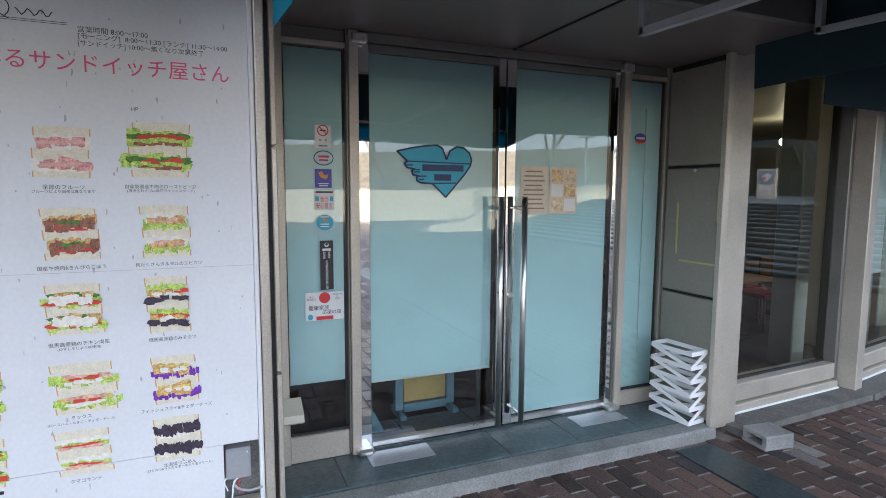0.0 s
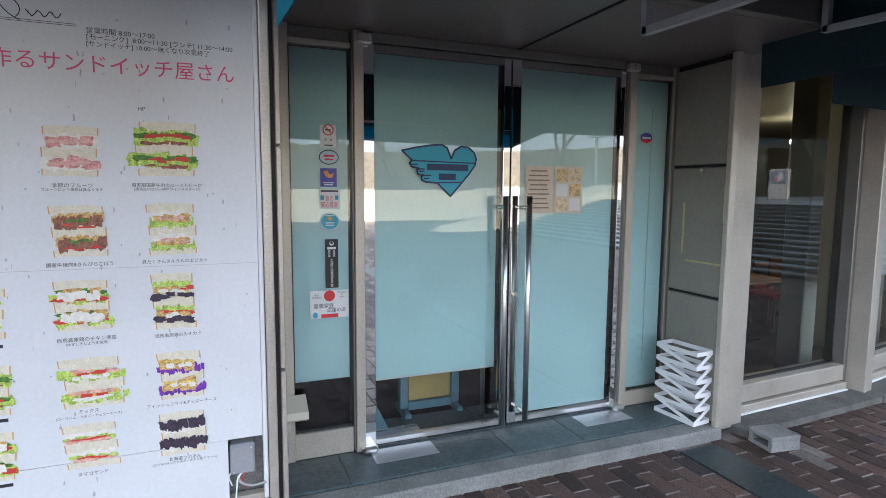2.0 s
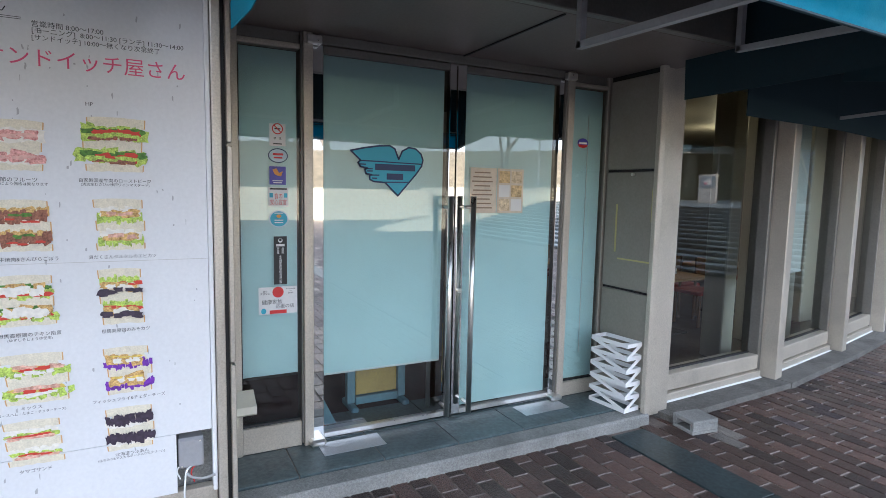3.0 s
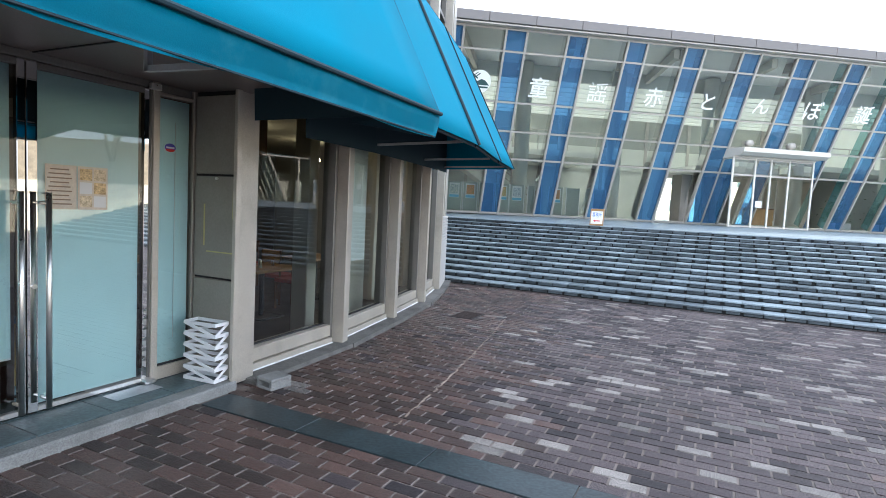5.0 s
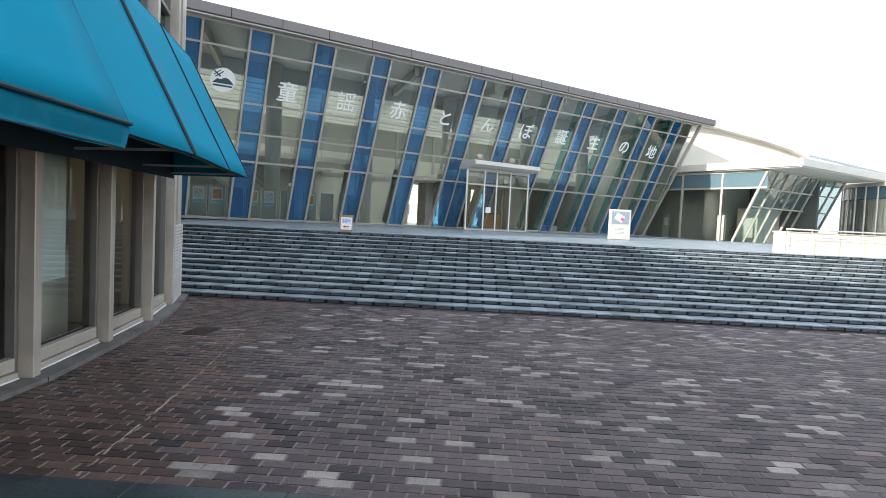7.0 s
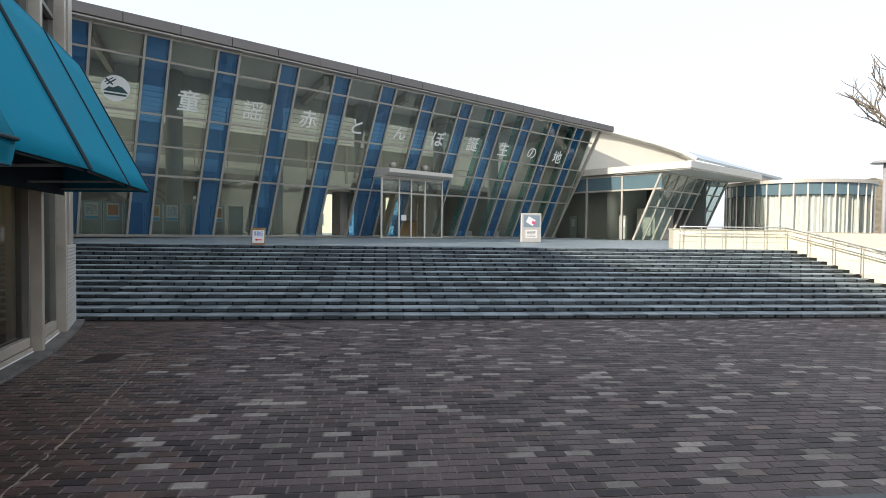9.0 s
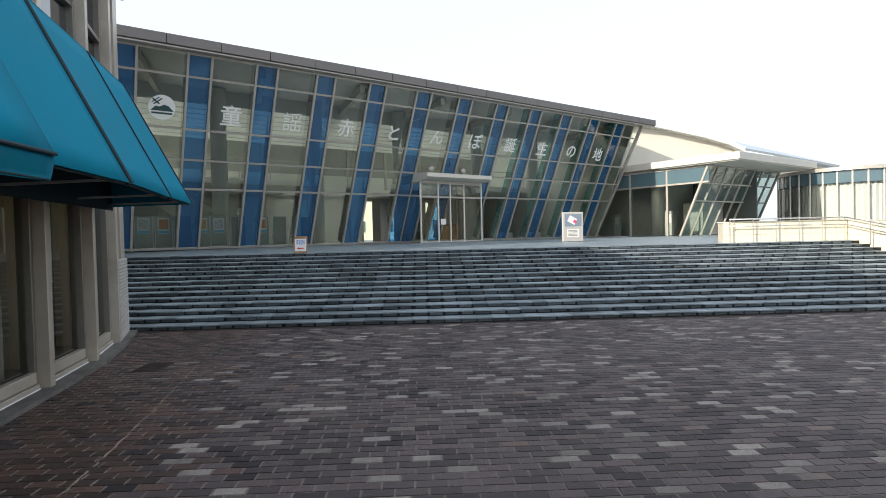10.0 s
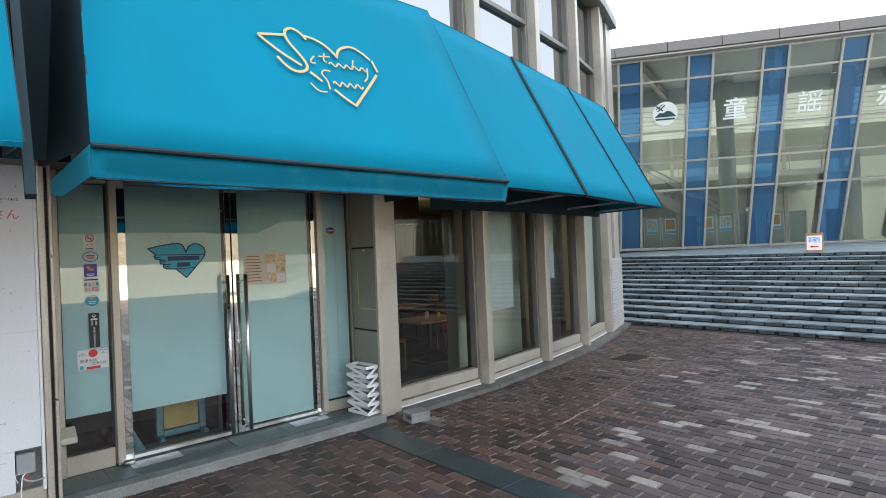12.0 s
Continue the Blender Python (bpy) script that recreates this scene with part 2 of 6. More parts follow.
GREYBOX = mat("grey_plastic_box", (0.3, 0.3, 0.31), 0.5, var=0.08, scale=6, bump=0.05)
BLUEWOOD = mat("pale_blue_painted_wood", (0.18, 0.32, 0.4), 0.5, var=0.15)
YELLOWP = mat("yellowed_panel", (0.6, 0.42, 0.14), 0.6, var=0.15)
CARPET = mat("dark_red_carpet", (0.06, 0.012, 0.014), 0.95, var=0.3, scale=10, fine=200, bump=0.3)
REDSEAT = mat("red_vinyl", (0.3, 0.03, 0.02), 0.5, var=0.15)
BLIND = mat("white_roller_blind", (0.7, 0.72, 0.7), 0.8, var=0.05)
WOODLT = mat("honey_wood", (0.42, 0.24, 0.1), 0.35, var=0.25, scale=4, fine=40, stretch=(1, 6, 1))
SCUFF = plain("grey_scuff", (0.42, 0.42, 0.42), 0.7)
# Shaded copy of the awning canvas, used for dark trim as well.
SHADETRIM = mat("shaded_canvas_and_trim", (0.004, 0.024, 0.035), 0.7, var=0.2, scale=2, bump=0.05)
TUBE = mat("chipped_white_tube", (0.42, 0.42, 0.43), 0.5, var=0.1, scale=6, dirt=0.5, dirt_col=(0.12, 0.06, 0.03))
METAL_RUST = mat("rusty_iron", (0.07, 0.05, 0.045), 0.7, metal=0.4, var=0.4, scale=10, bump=0.3)
WETSLATE = mat("damp_slate", (0.008, 0.014, 0.016), 0.4, var=0.45, scale=2.2, fine=40, bump=0.15, spec=0.35, hue=(0.032, 0.046, 0.05), dirt=0.7, dirt_col=(0.006, 0.009, 0.009), speck=0.3)
HALLMETAL = mat("warm_grey_aluminium", (0.47, 0.44, 0.39), 0.4, metal=0.3, var=0.1, scale=2, bump=0.02)
FASCIA = mat("brown_grey_roof_edge", (0.19, 0.175, 0.165), 0.5, metal=0.2, var=0.1, scale=1.5, objrand=0.5)
FIN = glass("teal_glass_fin", (0.35, 0.66, 0.66), 1.3, film=(0.1, 0.4, 0.42))
HALLWALL = mat("pale_hall_plaster", (0.62, 0.63, 0.57), 0.8, var=0.15, scale=0.6, bump=0.03)
OLIVE = mat("olive_grey_panelling", (0.36, 0.37, 0.33), 0.7, var=0.15, scale=0.8, bump=0.03)
HALLFLOOR = mat("hall_stone_floor", (0.64, 0.63, 0.58), 0.3, var=0.15, scale=1)
PANELGREY = mat("grey_display_panel", (0.42, 0.46, 0.42), 0.7, var=0.08)
LETTER = plain("white_film_letter", (0.88, 0.9, 0.87), 0.5)
POSTERS = [mat("poster_print", c, 0.5, var=0.5, scale=14, fine=40, bump=0.0, hue=h) for c, h in (((0.25, 0.45, 0.6), (0.75, 0.65, 0.55)), ((0.5, 0.45, 0.1), (0.6, 0.25, 0.15)), ((0.6, 0.4, 0.3), (0.75, 0.7, 0.6)), ((0.3, 0.5, 0.25), (0.75, 0.4, 0.2)), ((0.3, 0.5, 0.65), (0.7, 0.7, 0.7)))]
SKYBLUE = plain("sky_blue_print", (0.2, 0.55, 0.75), 0.5)
PLANT = mat("green_leaves", (0.05, 0.1, 0.03), 0.6, var=0.5, scale=10, bump=0.0, island=0.8, hue=(0.12, 0.2, 0.06))
CURTAIN = mat("white_curtain", (0.6, 0.61, 0.59), 0.9, var=0.06, scale=2, stretch=(6, 6, 0.3))
BANDBLUE = mat("grey_blue_glass_band", (0.1, 0.16, 0.19), 0.15, var=0.1, scale=1, bump=0.0)
WHITEWALL = mat("white_corrugated_wall", (0.7, 0.68, 0.6), 0.6, var=0.05, scale=1)
# The wing room's unlit depth, put into a dark wall colour.
DARKROOM = plain("shaded_room_depth", (0.08, 0.09, 0.085), 0.7)
GREYROOF = mat("pale_blue_grey_roof", (0.45, 0.52, 0.58), 0.35, metal=0.3, var=0.1)
KERBSTONE = mat("stained_kerb_concrete", (0.13, 0.125, 0.115), 0.8, var=0.4, scale=5, fine=70, bump=0.5, dirt=0.8, dirt_col=(0.035, 0.03, 0.026), speck=0.3)
BRICKEDGE = mat("pale_brick_end_edge", (0.03, 0.025, 0.024), 0.8, var=0.5, scale=3.5, fine=40, bump=0.3, hue=(0.2, 0.165, 0.15), dirt=0.9, dirt_col=(0.02, 0.016, 0.016))
PALEJOINT = mat("pale_mortar", (0.26, 0.2, 0.16), 0.9, var=0.4, scale=6, dirt=0.8, dirt_col=(0.08, 0.06, 0.05))
POSTERGREY = plain("blue_grey_print", (0.22, 0.28, 0.33), 0.5)
# Shade under the awnings is put into this near-black colour.
UNDERSHADE = plain("awning_underside_shade", (0.003, 0.02, 0.03), 0.9)
# Translucent sheet for the added roof opening that brightens the hall.
MILK = bpy.data.materials.new("milky_fill_sheet")
MILK.use_nodes = True
milk_t = MILK.node_tree.nodes.new("ShaderNodeBsdfTranslucent")
milk_t.inputs[0].default_value = (0.93, 0.94, 0.9, 1)
MILK.node_tree.links.new(milk_t.outputs[0], MILK.node_tree.nodes["Material Output"].inputs[0])
DARKTEAL = plain("dark_teal_print", (0.04, 0.09, 0.09), 0.5)
CANOPY = mat("beige_canopy_metal", (0.64, 0.61, 0.54), 0.45, metal=0.15, var=0.08, scale=1)
SIGNBLUE = plain("sign_blue", (0.02, 0.16, 0.5), 0.5)


# ---- building helpers ----
def box(bm, a, b, m=None):
    x0, y0, z0 = a
    x1, y1, z1 = b
    v = [bm.verts.new(c) for c in ((x0, y0, z0), (x1, y0, z0), (x1, y1, z0), (x0, y1, z0), (x0, y0, z1), (x1, y0, z1), (x1, y1, z1), (x0, y1, z1))]
    for f in ((3, 2, 1, 0), (4, 5, 6, 7), (0, 1, 5, 4), (1, 2, 6, 5), (2, 3, 7, 6), (3, 0, 4, 7)):
        bm.faces.new([v[i] for i in f])
    if m is not None:
        for q in v:
            q.co = m @ q.co
    return bm


def soft(bm, width=0.006, seg=1):
    bmesh.ops.bevel(bm, geom=bm.edges[:], offset=width, segments=seg, affect="EDGES", profile=0.7)
    return bm


def bbox(a, b, bevel=0.0, m=None):
    bm = box(bmesh.new(), a, b, m)
    return soft(bm, bevel) if bevel else bm


def prism(outline, lo, hi, axis="z"):
    """Extrudes an outline of (u, v) from lo to hi along an axis."""
    bm = bmesh.new()
    place = {"z": lambda u, v, w: (u, v, w), "y": lambda u, v, w: (u, w, v), "x": lambda u, v, w: (w, u, v)}[axis]
    low = [bm.verts.new(place(u, v, lo)) for u, v in outline]
    top = [bm.verts.new(place(u, v, hi)) for u, v in outline]
    bm.faces.new(low), bm.faces.new(top)
    k = len(outline)
    for i in range(k):
        bm.faces.new((low[i], low[(i + 1) % k], top[(i + 1) % k], top[i]))
    bmesh.ops.recalc_face_normals(bm, faces=bm.faces[:])
    return bm


def rod(bm, a, b, r, seg=10, r2=None):
    a, b = Vector(a), Vector(b)
    m = Matrix.Translation((a + b) / 2) @ (b - a).to_track_quat("Z", "Y").to_matrix().to_4x4()
    bmesh.ops.create_cone(bm, cap_ends=True, segments=seg, radius1=r, radius2=r if r2 is None else r2, depth=(b - a).length, matrix=m)
    return bm


def sheet(corners, thick=0.0):
    """A panel through four or more corners, with a thickness along its normal."""
    bm = bmesh.new()
    c = [Vector(p) for p in corners]
    if not thick:
        bm.faces.new([bm.verts.new(p) for p in c])
        return bm
    n = (c[1] - c[0]).cross(c[2] - c[0]).normalized() * thick
    a, b = [bm.verts.new(p) for p in c], [bm.verts.new(p + n) for p in c]
    bm.faces.new(a), bm.faces.new(b)
    for i in range(len(c)):
        j = (i + 1) % len(c)
        bm.faces.new((a[i], a[j], b[j], b[i]))
    bmesh.ops.recalc_face_normals(bm, faces=bm.faces[:])
    return bm


def mesh_of(name, bm, material, smooth=False):
    me = bpy.data.meshes.new(name)
    bm.to_mesh(me)
    bm.free()
    me.materials.append(material)
    if smooth:
        me.polygons.foreach_set("use_smooth", [True] * len(me.polygons))
    return me


def part(name, bm, material, parent, label="", smooth=False):
    ob = new(name, mesh_of(name, bm, material, smooth))
    if parent is not None:
        ob.parent = parent
        ob.matrix_parent_inverse = world_of(parent).inverted()
    return tagged(ob, label)


def world_of(ob):
    return ob.matrix_basis if ob.parent is None else world_of(ob.parent) @ ob.matrix_parent_inverse @ ob.matrix_basis


def thing(name, label, category, at=(0, 0, 0), group="", kind=""):
    ob = new(name)
    ob.empty_display_size = 0.1
    ob.location = at
    ob.matrix_basis = Matrix.Translation(at)
    return tagged(ob, label, category, group, kind)


def solid(name, bm, material, label, category, group="", kind="", smooth=False):
    return tagged(new(name, mesh_of(name, bm, material, smooth)), label, category, group, kind)


def merge(*bms):
    out = bms[0]
    for b in bms[1:]:
        me = bpy.data.meshes.new("tmp")
        b.to_mesh(me)
        b.free()
        out.from_mesh(me)
        bpy.data.meshes.remove(me)
    return out


def glazing(u0, v0, u1, v1, d=0.0, m=None):
    """One sheet of glass in the plane of a frame's first and third axes, d along the second."""
    m = m or Matrix.Identity(4)
    return sheet([m @ Vector(c) for c in ((u0, d, v0), (u1, d, v0), (u1, d, v1), (u0, d, v1))])


def glazing_x(x, y0, z0, y1, z1):
    return sheet([(x, y0, z0), (x, y1, z0), (x, y1, z1), (x, y0, z1)])



def text(name, body, mat_, at, xdir, ydir, parent, width=0.0, height=0.0, size=0.1, depth=0.0006, align="CENTER", line=1.0, label="", bold=0.0):
    """Lettering in the built-in font as a thin mesh, scaled to a width or a height."""
    cu = bpy.data.curves.new(name, "FONT")
    cu.offset = bold
    cu.body, cu.size, cu.extrude, cu.align_x, cu.align_y, cu.space_line, cu.resolution_u = body, size, 0.0, align, "CENTER", line, 3
    tmp = new("tmp", cu)
    me = bpy.data.meshes.new_from_object(tmp)
    bpy.data.objects.remove(tmp)
    co = np.zeros(len(me.vertices) * 3)
    me.vertices.foreach_get("co", co)
    co = co.reshape(-1, 3)
    span = co.max(0) - co.min(0)
    k = width / span[0] if width else (height / span[1] if height else 1.0)
    if width and height:
        kx, ky = width / span[0], height / span[1]
    else:
        kx = ky = k
    x, y = Vector(xdir).normalized(), Vector(ydir).normalized()
    z = x.cross(y).normalized()
    mid = (co.max(0) + co.min(0)) / 2 if align == "CENTER" else np.array((0, (co.max(0)[1] + co.min(0)[1]) / 2, 0))
    m = Matrix((x, y, z)).transposed().to_4x4()
    m.translation = Vector(at) + z * depth
    me.transform(m @ Matrix.Diagonal((kx, ky, 1, 1)) @ Matrix.Translation((-mid[0], -mid[1], 0)))
    me.name = name
    me.materials.clear()
    me.materials.append(mat_)
    ob = new(name, me)
    ob.parent = parent
    ob.matrix_parent_inverse = world_of(parent).inverted()
    return tagged(ob, label)


def flat(outline, at, xdir, ydir, lift=0.0):
    """A flat printed shape: outline in metres on a surface."""
    x, y = Vector(xdir).normalized(), Vector(ydir).normalized()
    z = x.cross(y)
    bm = bmesh.new()
    bm.faces.new([bm.verts.new(Vector(at) + x * u + y * v + z * lift) for u, v in outline])
    return bm


def ring(rx, ry=None, seg=28, phase=0.0):
    ry = ry or rx
    return [(rx * math.cos(phase + 2 * math.pi * i / seg), ry * math.sin(phase + 2 * math.pi * i / seg)) for i in range(seg)]


def rect(w, h, x=0.0, y=0.0):
    return [(x - w / 2, y - h / 2), (x + w / 2, y - h / 2), (x + w / 2, y + h / 2), (x - w / 2, y + h / 2)]


def stripe(path, w):
    """A flat line of width w along a path of (u, v), as outline quads."""
    out = []
    for (a, b), (c, d) in zip(path[:-1], path[1:]):
        ln = math.hypot(c - a, d - b) or 1e-6
        nx, ny = -(d - b) / ln * w / 2, (c - a) / ln * w / 2
        ex, ey = (c - a) / ln * w * 0.25, (d - b) / ln * w * 0.25
        out.append([(a + nx - ex, b + ny - ey), (c + nx + ex, d + ny + ey), (c - nx + ex, d - ny + ey), (a - nx - ex, b - ny - ey)])
    return out


YD, ZD, XD = (0, 1, 0), (0, 0, 1), (1, 0, 0)

# ---- plan: shop nodes along its curved front, stairs, hall ----
NODES = [(-2.715, 3.42), (-2.81, 5.03), (-3.09, 6.64), (-3.40, 8.13), (-3.89, 9.65), (-4.36, 10.85)]
RISE, GOING, STAIR_Y, STEPS = 0.098, 0.415, 11.0, 14
STAIR_X0, STAIR_X1 = -9.0, 14.9
DECK = RISE * STEPS
HALL = Vector((1.69, 28.2, 1.5))
HA = radians(55.8)
HE, HN = Vector((math.sin(HA), math.cos(HA), 0)), Vector((math.cos(HA), -math.sin(HA), 0))
LEAN = 0.45
HUP = HN * LEAN + Vector((0, 0, 1))
HOUT = HE.cross(HUP).normalized()
HOUT = HOUT if HOUT.dot(HN) > 0 else -HOUT
HM = Matrix((HE, HN, Vector((0, 0, 1)))).transposed().to_4x4()
HM.translation = HALL


def hall(s, h, d=0.0):
    """A point on the leaning glass front: s along it, h up, d outwards."""
    return HALL + HE * s + HUP * h + HOUT * d


def hall_in(s, back, z):
    """A point inside the hall: s along, back metres behind the foot of the glass, z above its floor."""
    return HALL + HE * s - HN * back + Vector((0, 0, z))


def bar(bm, p, q, across, w, d):
    """A rectangular bar from p to q, w wide along 'across' and d deep."""
    p, q = Vector(p), Vector(q)
    z = (q - p).normalized()
    x = Vector(across)
    x = (x - z * x.dot(z)).normalized()
    y = z.cross(x).normalized()
    m = Matrix((x, y, z)).transposed().to_4x4()
    m.translation = p
    return box(bm, (-w / 2, -d / 2, 0), (w / 2, d / 2, (q - p).length), m)


# ---- ground ----
ground = solid("ground", sheet([(-400, -400, -0.006), (400, -400, -0.006), (400, 400, -0.006), (-400, 400, -0.006)]), JOINT, "brown sand joints and earth under the brick plaza", "ground", kind="structure")

# ---- deck ----
DY = STAIR_Y + (STEPS - 1) * GOING
deck = solid("deck", sheet([(-30, DY + 0.38, DECK), (60, DY + 0.38, DECK), (60, 23.0, DECK + 0.1), (-30, 23.0, DECK + 0.1)]), STEP, "grey stone deck above the wide steps", "pavement", kind="structure")
solid("deck_rear", sheet([(-30, 23.0, DECK + 0.1), (60, 23.0, DECK + 0.1), (60, 90.0, 1.49), (-30, 90.0, 1.49)]), STEP, "grey stone deck in front of the glass hall", "pavement", kind="structure")

# ---- shop front: columns, sills, windows on the curve ----
shop = thing("shop_front", "beige metal shop front with tall windows on a curved line", "shop front", (-2.6, 3.3, 0), kind="structure")


def seg(i):
    a, b = Vector((*NODES[i], 0)), Vector((*NODES[i + 1], 0))
    t = (b - a).normalized()
    return a, b, t, Vector((t.y, -t.x, 0))


def frame_of(p, t, n):
    m = Matrix((t, n, Vector((0, 0, 1)))).transposed().to_4x4()
    m.translation = p
    return m


FAR_TOP = 6.75
for i in range(5):
    a, b, t, n = seg(i)
    m = frame_of(a, t, n)
    ln = (b - a).length
    column = part("column", bbox((-0.25 if i == 0 else -0.13, -0.3, 0.03), (0.0, 0.0, FAR_TOP), 0.006, m), METAL, shop)
    if i:
        part("column_cheek", bbox((-0.19, -0.3, 0.03), (-0.134, -0.14, FAR_TOP - 0.004), 0.006, m), METAL_DK, column)
    part("column_cheek", bbox((0.004, -0.3, 0.03), (0.05, -0.14, FAR_TOP - 0.004), 0.006, m), METAL_DK, column)
    if i < 4:
        w = ln - 0.19
        sill = part("sill", bbox((0.05, -0.3, 0.125), (w, -0.12, 0.26), 0.006, m), METAL, shop)
        part("sill_ledge", bbox((0.05, -0.3, 0.055), (w, -0.09, 0.115), 0.004, m), METAL, sill)
        part("sealant", bbox((0.02, -0.3, 0.05), (w, -0.075, 0.062), 0.003, m), WHITE, sill, "white sealant line")
        part("head", bbox((0.05, -0.3, 2.62), (w, -0.12, 4.0), 0.006, m), METAL_DK, shop)
        pane = part("window_pane", glazing(0.05, 0.26, w, 2.62, -0.21, m), GLASS, shop)
        pane.visible_shadow = False
        part("gasket", bbox((0.05, -0.225, 0.255), (w, -0.2, 0.275), 0, m), DARK, shop)
        upper = part("upper_window", glazing(0.05, 4.0, w, FAR_TOP - 0.2, -0.21, m), COATED, shop)
        part("upper_rail", bbox((0.05, -0.27, 5.22), (w, -0.13, 5.29), 0.004, m), METAL_DK, upper)
        part("upper_jamb", bbox((0.05, -0.27, 4.0), (0.1, -0.13, FAR_TOP - 0.2), 0.004, m), METAL_DK, upper)
    part("eave", bbox((0.0, -0.35, FAR_TOP - 0.2), (ln, 0.1, FAR_TOP), 0.01, m), METAL_DK, shop)
a, b, t, n = seg(4)
m = frame_of(a, t, n)
ln = (b - a).length
part("end_wall", bbox((0.05, -0.3, 1.5), (0.42, -0.04, FAR_TOP - 0.2), 0.005, m), METAL, shop)
part("end_window", glazing(0.42, 1.5, 0.75, FAR_TOP - 0.2, -0.19, m), COATED, shop)
part("end_wall", bbox((0.75, -0.3, 1.5), (ln, -0.04, FAR_TOP - 0.2), 0.005, m), METAL, shop)
base = part("tiled_base", bbox((0.05, -0.3, 0.0), (ln, -0.03, 1.5), 0.004, m), CREAM_J, shop, "pale ribbed tile base")
for k in range(24):
    part("tile_course", bbox((0.05, -0.03, 0.02 + k * 0.062), (ln, 0.0, 0.072 + k * 0.062), 0.004, m), PALETILE, base)
kerb = bmesh.new()
for i in range(5):
    a, b, t, n = seg(i)
    box(kerb, (-0.1, -0.25, -0.02), ((b - a).length + 0.06, 0.13, 0.05 + 0.003 * (i % 2)), frame_of(a, t, n))
part("kerb", kerb, KERBSTONE, shop, "stained concrete kerb under the windows")

# ---- entrance recess ----
DX = -3.2
entry = thing("entrance_floor", "dark slate entrance floor with a worn concrete edge", "floor", (-3, 1.6, 0), kind="structure")
for k in range(6):
    y0 = 0.1 + k * 0.51
    for x0, x1 in ((-3.19, -2.81), (-3.6, -3.2)):
        part("slate_tile", bbox((x0, y0 + 0.003, -0.02), (x1, min(y0 + 0.507, 3.12), 0.085), 0.003), SLATE, entry)
part("concrete_edge", bbox((-2.805, 0.1, -0.02), (-2.64, 3.16, 0.08), 0.014), CONCRETE, entry)
part("grout", bbox((-3.6, 0.1, -0.02), (-2.815, 3.12, 0.08)), JOINT, entry)
part("recess_soffit", bbox((-3.6, 0.312, 2.6), (-2.13, 3.3, 2.66), 0.006), SOFFIT, shop, "dull brown-grey metal soffit")
part("recess_soffit", bbox((-3.6, 0.1, 2.6), (-2.32, 0.308, 2.66), 0.004), SOFFIT, shop)
part("soffit_edge", bbox((-2.125, 0.312, 2.597), (-2.07, 3.3, 2.86), 0.006), METAL_DK, shop)
part("soffit_joint", bbox((-3.5, 1.8, 2.592), (-2.14, 1.812, 2.599)), DARK, shop)
wall = part("return_wall", bbox((-3.3, 3.15, 0.07), (-2.71, 3.3, 2.6)), DARK, shop)
for z0, z1 in ((0.1, 0.955), (0.975, 1.865), (1.885, 2.56)):
    part("metal_panel", bbox((-3.18, 3.125, z0), (-2.705, 3.155, z1), 0.006), PANEL, wall, "taupe metal panel with tape marks")
part("wall_trim", bbox((-3.26, 3.11, 0.085), (-3.19, 3.18, 2.6), 0.004), PANEL, wall)
part("wall_trim", bbox((-2.7, 3.11, 0.06), (-2.655, 3.165, 2.6), 0.006), METAL, wall)
for bmx in (bbox((-3.02, 3.121, 1.195), (-2.7, 3.1245, 1.207)), bbox((-3.06, 3.121, 1.25), (-3.045, 3.1245, 1.62)), bbox((-2.71, 3.121, 1.5), (-2.695, 3.1245, 1.74))):
    part("tape_mark", bmx, TAPE, wall, "yellowed strip of old tape")
part("hook_knob", rod(bmesh.new(), (-2.9, 3.124, 1.845), (-2.9, 3.108, 1.845), 0.012), STEEL, wall)

# door frame, sidelights
door_frame = thing("door_frame", "beige aluminium frame of the glass entrance", "door frame", (DX, 1.6, 0.085), kind="structure")
for y0, y1 in ((0.725, 0.783), (2.7, 2.76)):
    part("door_post", bbox((DX - 0.1, y0, 0.085), (DX + 0.035, y1, 2.6), 0.004), METAL, door_frame)
    part("post_edge", bbox((DX - 0.1, y0 - 0.012, 0.1), (DX + 0.02, y0 - 0.002, 2.6), 0.002), METAL_DK, door_frame)
part("door_header", bbox((DX - 0.1, 0.785, 2.545), (DX + 0.02, 2.698, 2.6), 0.004), METAL_DK, door_frame)
part("top_pivot", bbox((DX + 0.02, 0.74, 2.53), (DX + 0.07, 0.83, 2.58), 0.006), STEEL, door_frame)
part("top_pivot", bbox((DX + 0.02, 2.66, 2.53), (DX + 0.07, 2.75, 2.58), 0.006), STEEL, door_frame)


def sidelight(y0, y1, bottom_film, sill_top):
    s = thing("sidelight", "frosted glass sidelight beside the entrance doors", "window", (DX, (y0 + y1) / 2, 0.085))
    part("bottom_rail", bbox((DX - 0.06, y0, 0.086), (DX + 0.012, y1, sill_top), 0.004), METAL, s)
    part("top_rail", bbox((DX - 0.06, y0, 2.5), (DX + 0.012, y1, 2.53), 0.004), METAL, s)
    part("over_panel", bbox((DX - 0.06, y0, 2.53), (DX - 0.01, y1, 2.6), 0.003), METAL_DK, s)
    p = part("pane", glazing_x(DX - 0.012, y0, sill_top, y1, 2.5), DOORGLASS, s)
    p.visible_shadow = False
    part("gasket", bbox((DX - 0.03, y0, sill_top), (DX - 0.008, y1, sill_top + 0.015)), DARK, s)
    part("frosted_film", bbox((DX - 0.034, y0 + 0.012, bottom_film), (DX - 0.028, y1 - 0.015, 2.49)), FROST, s, "pale aqua frosted film")
    return s


sidelight(0.36, 0.712, 0.55, 0.245)
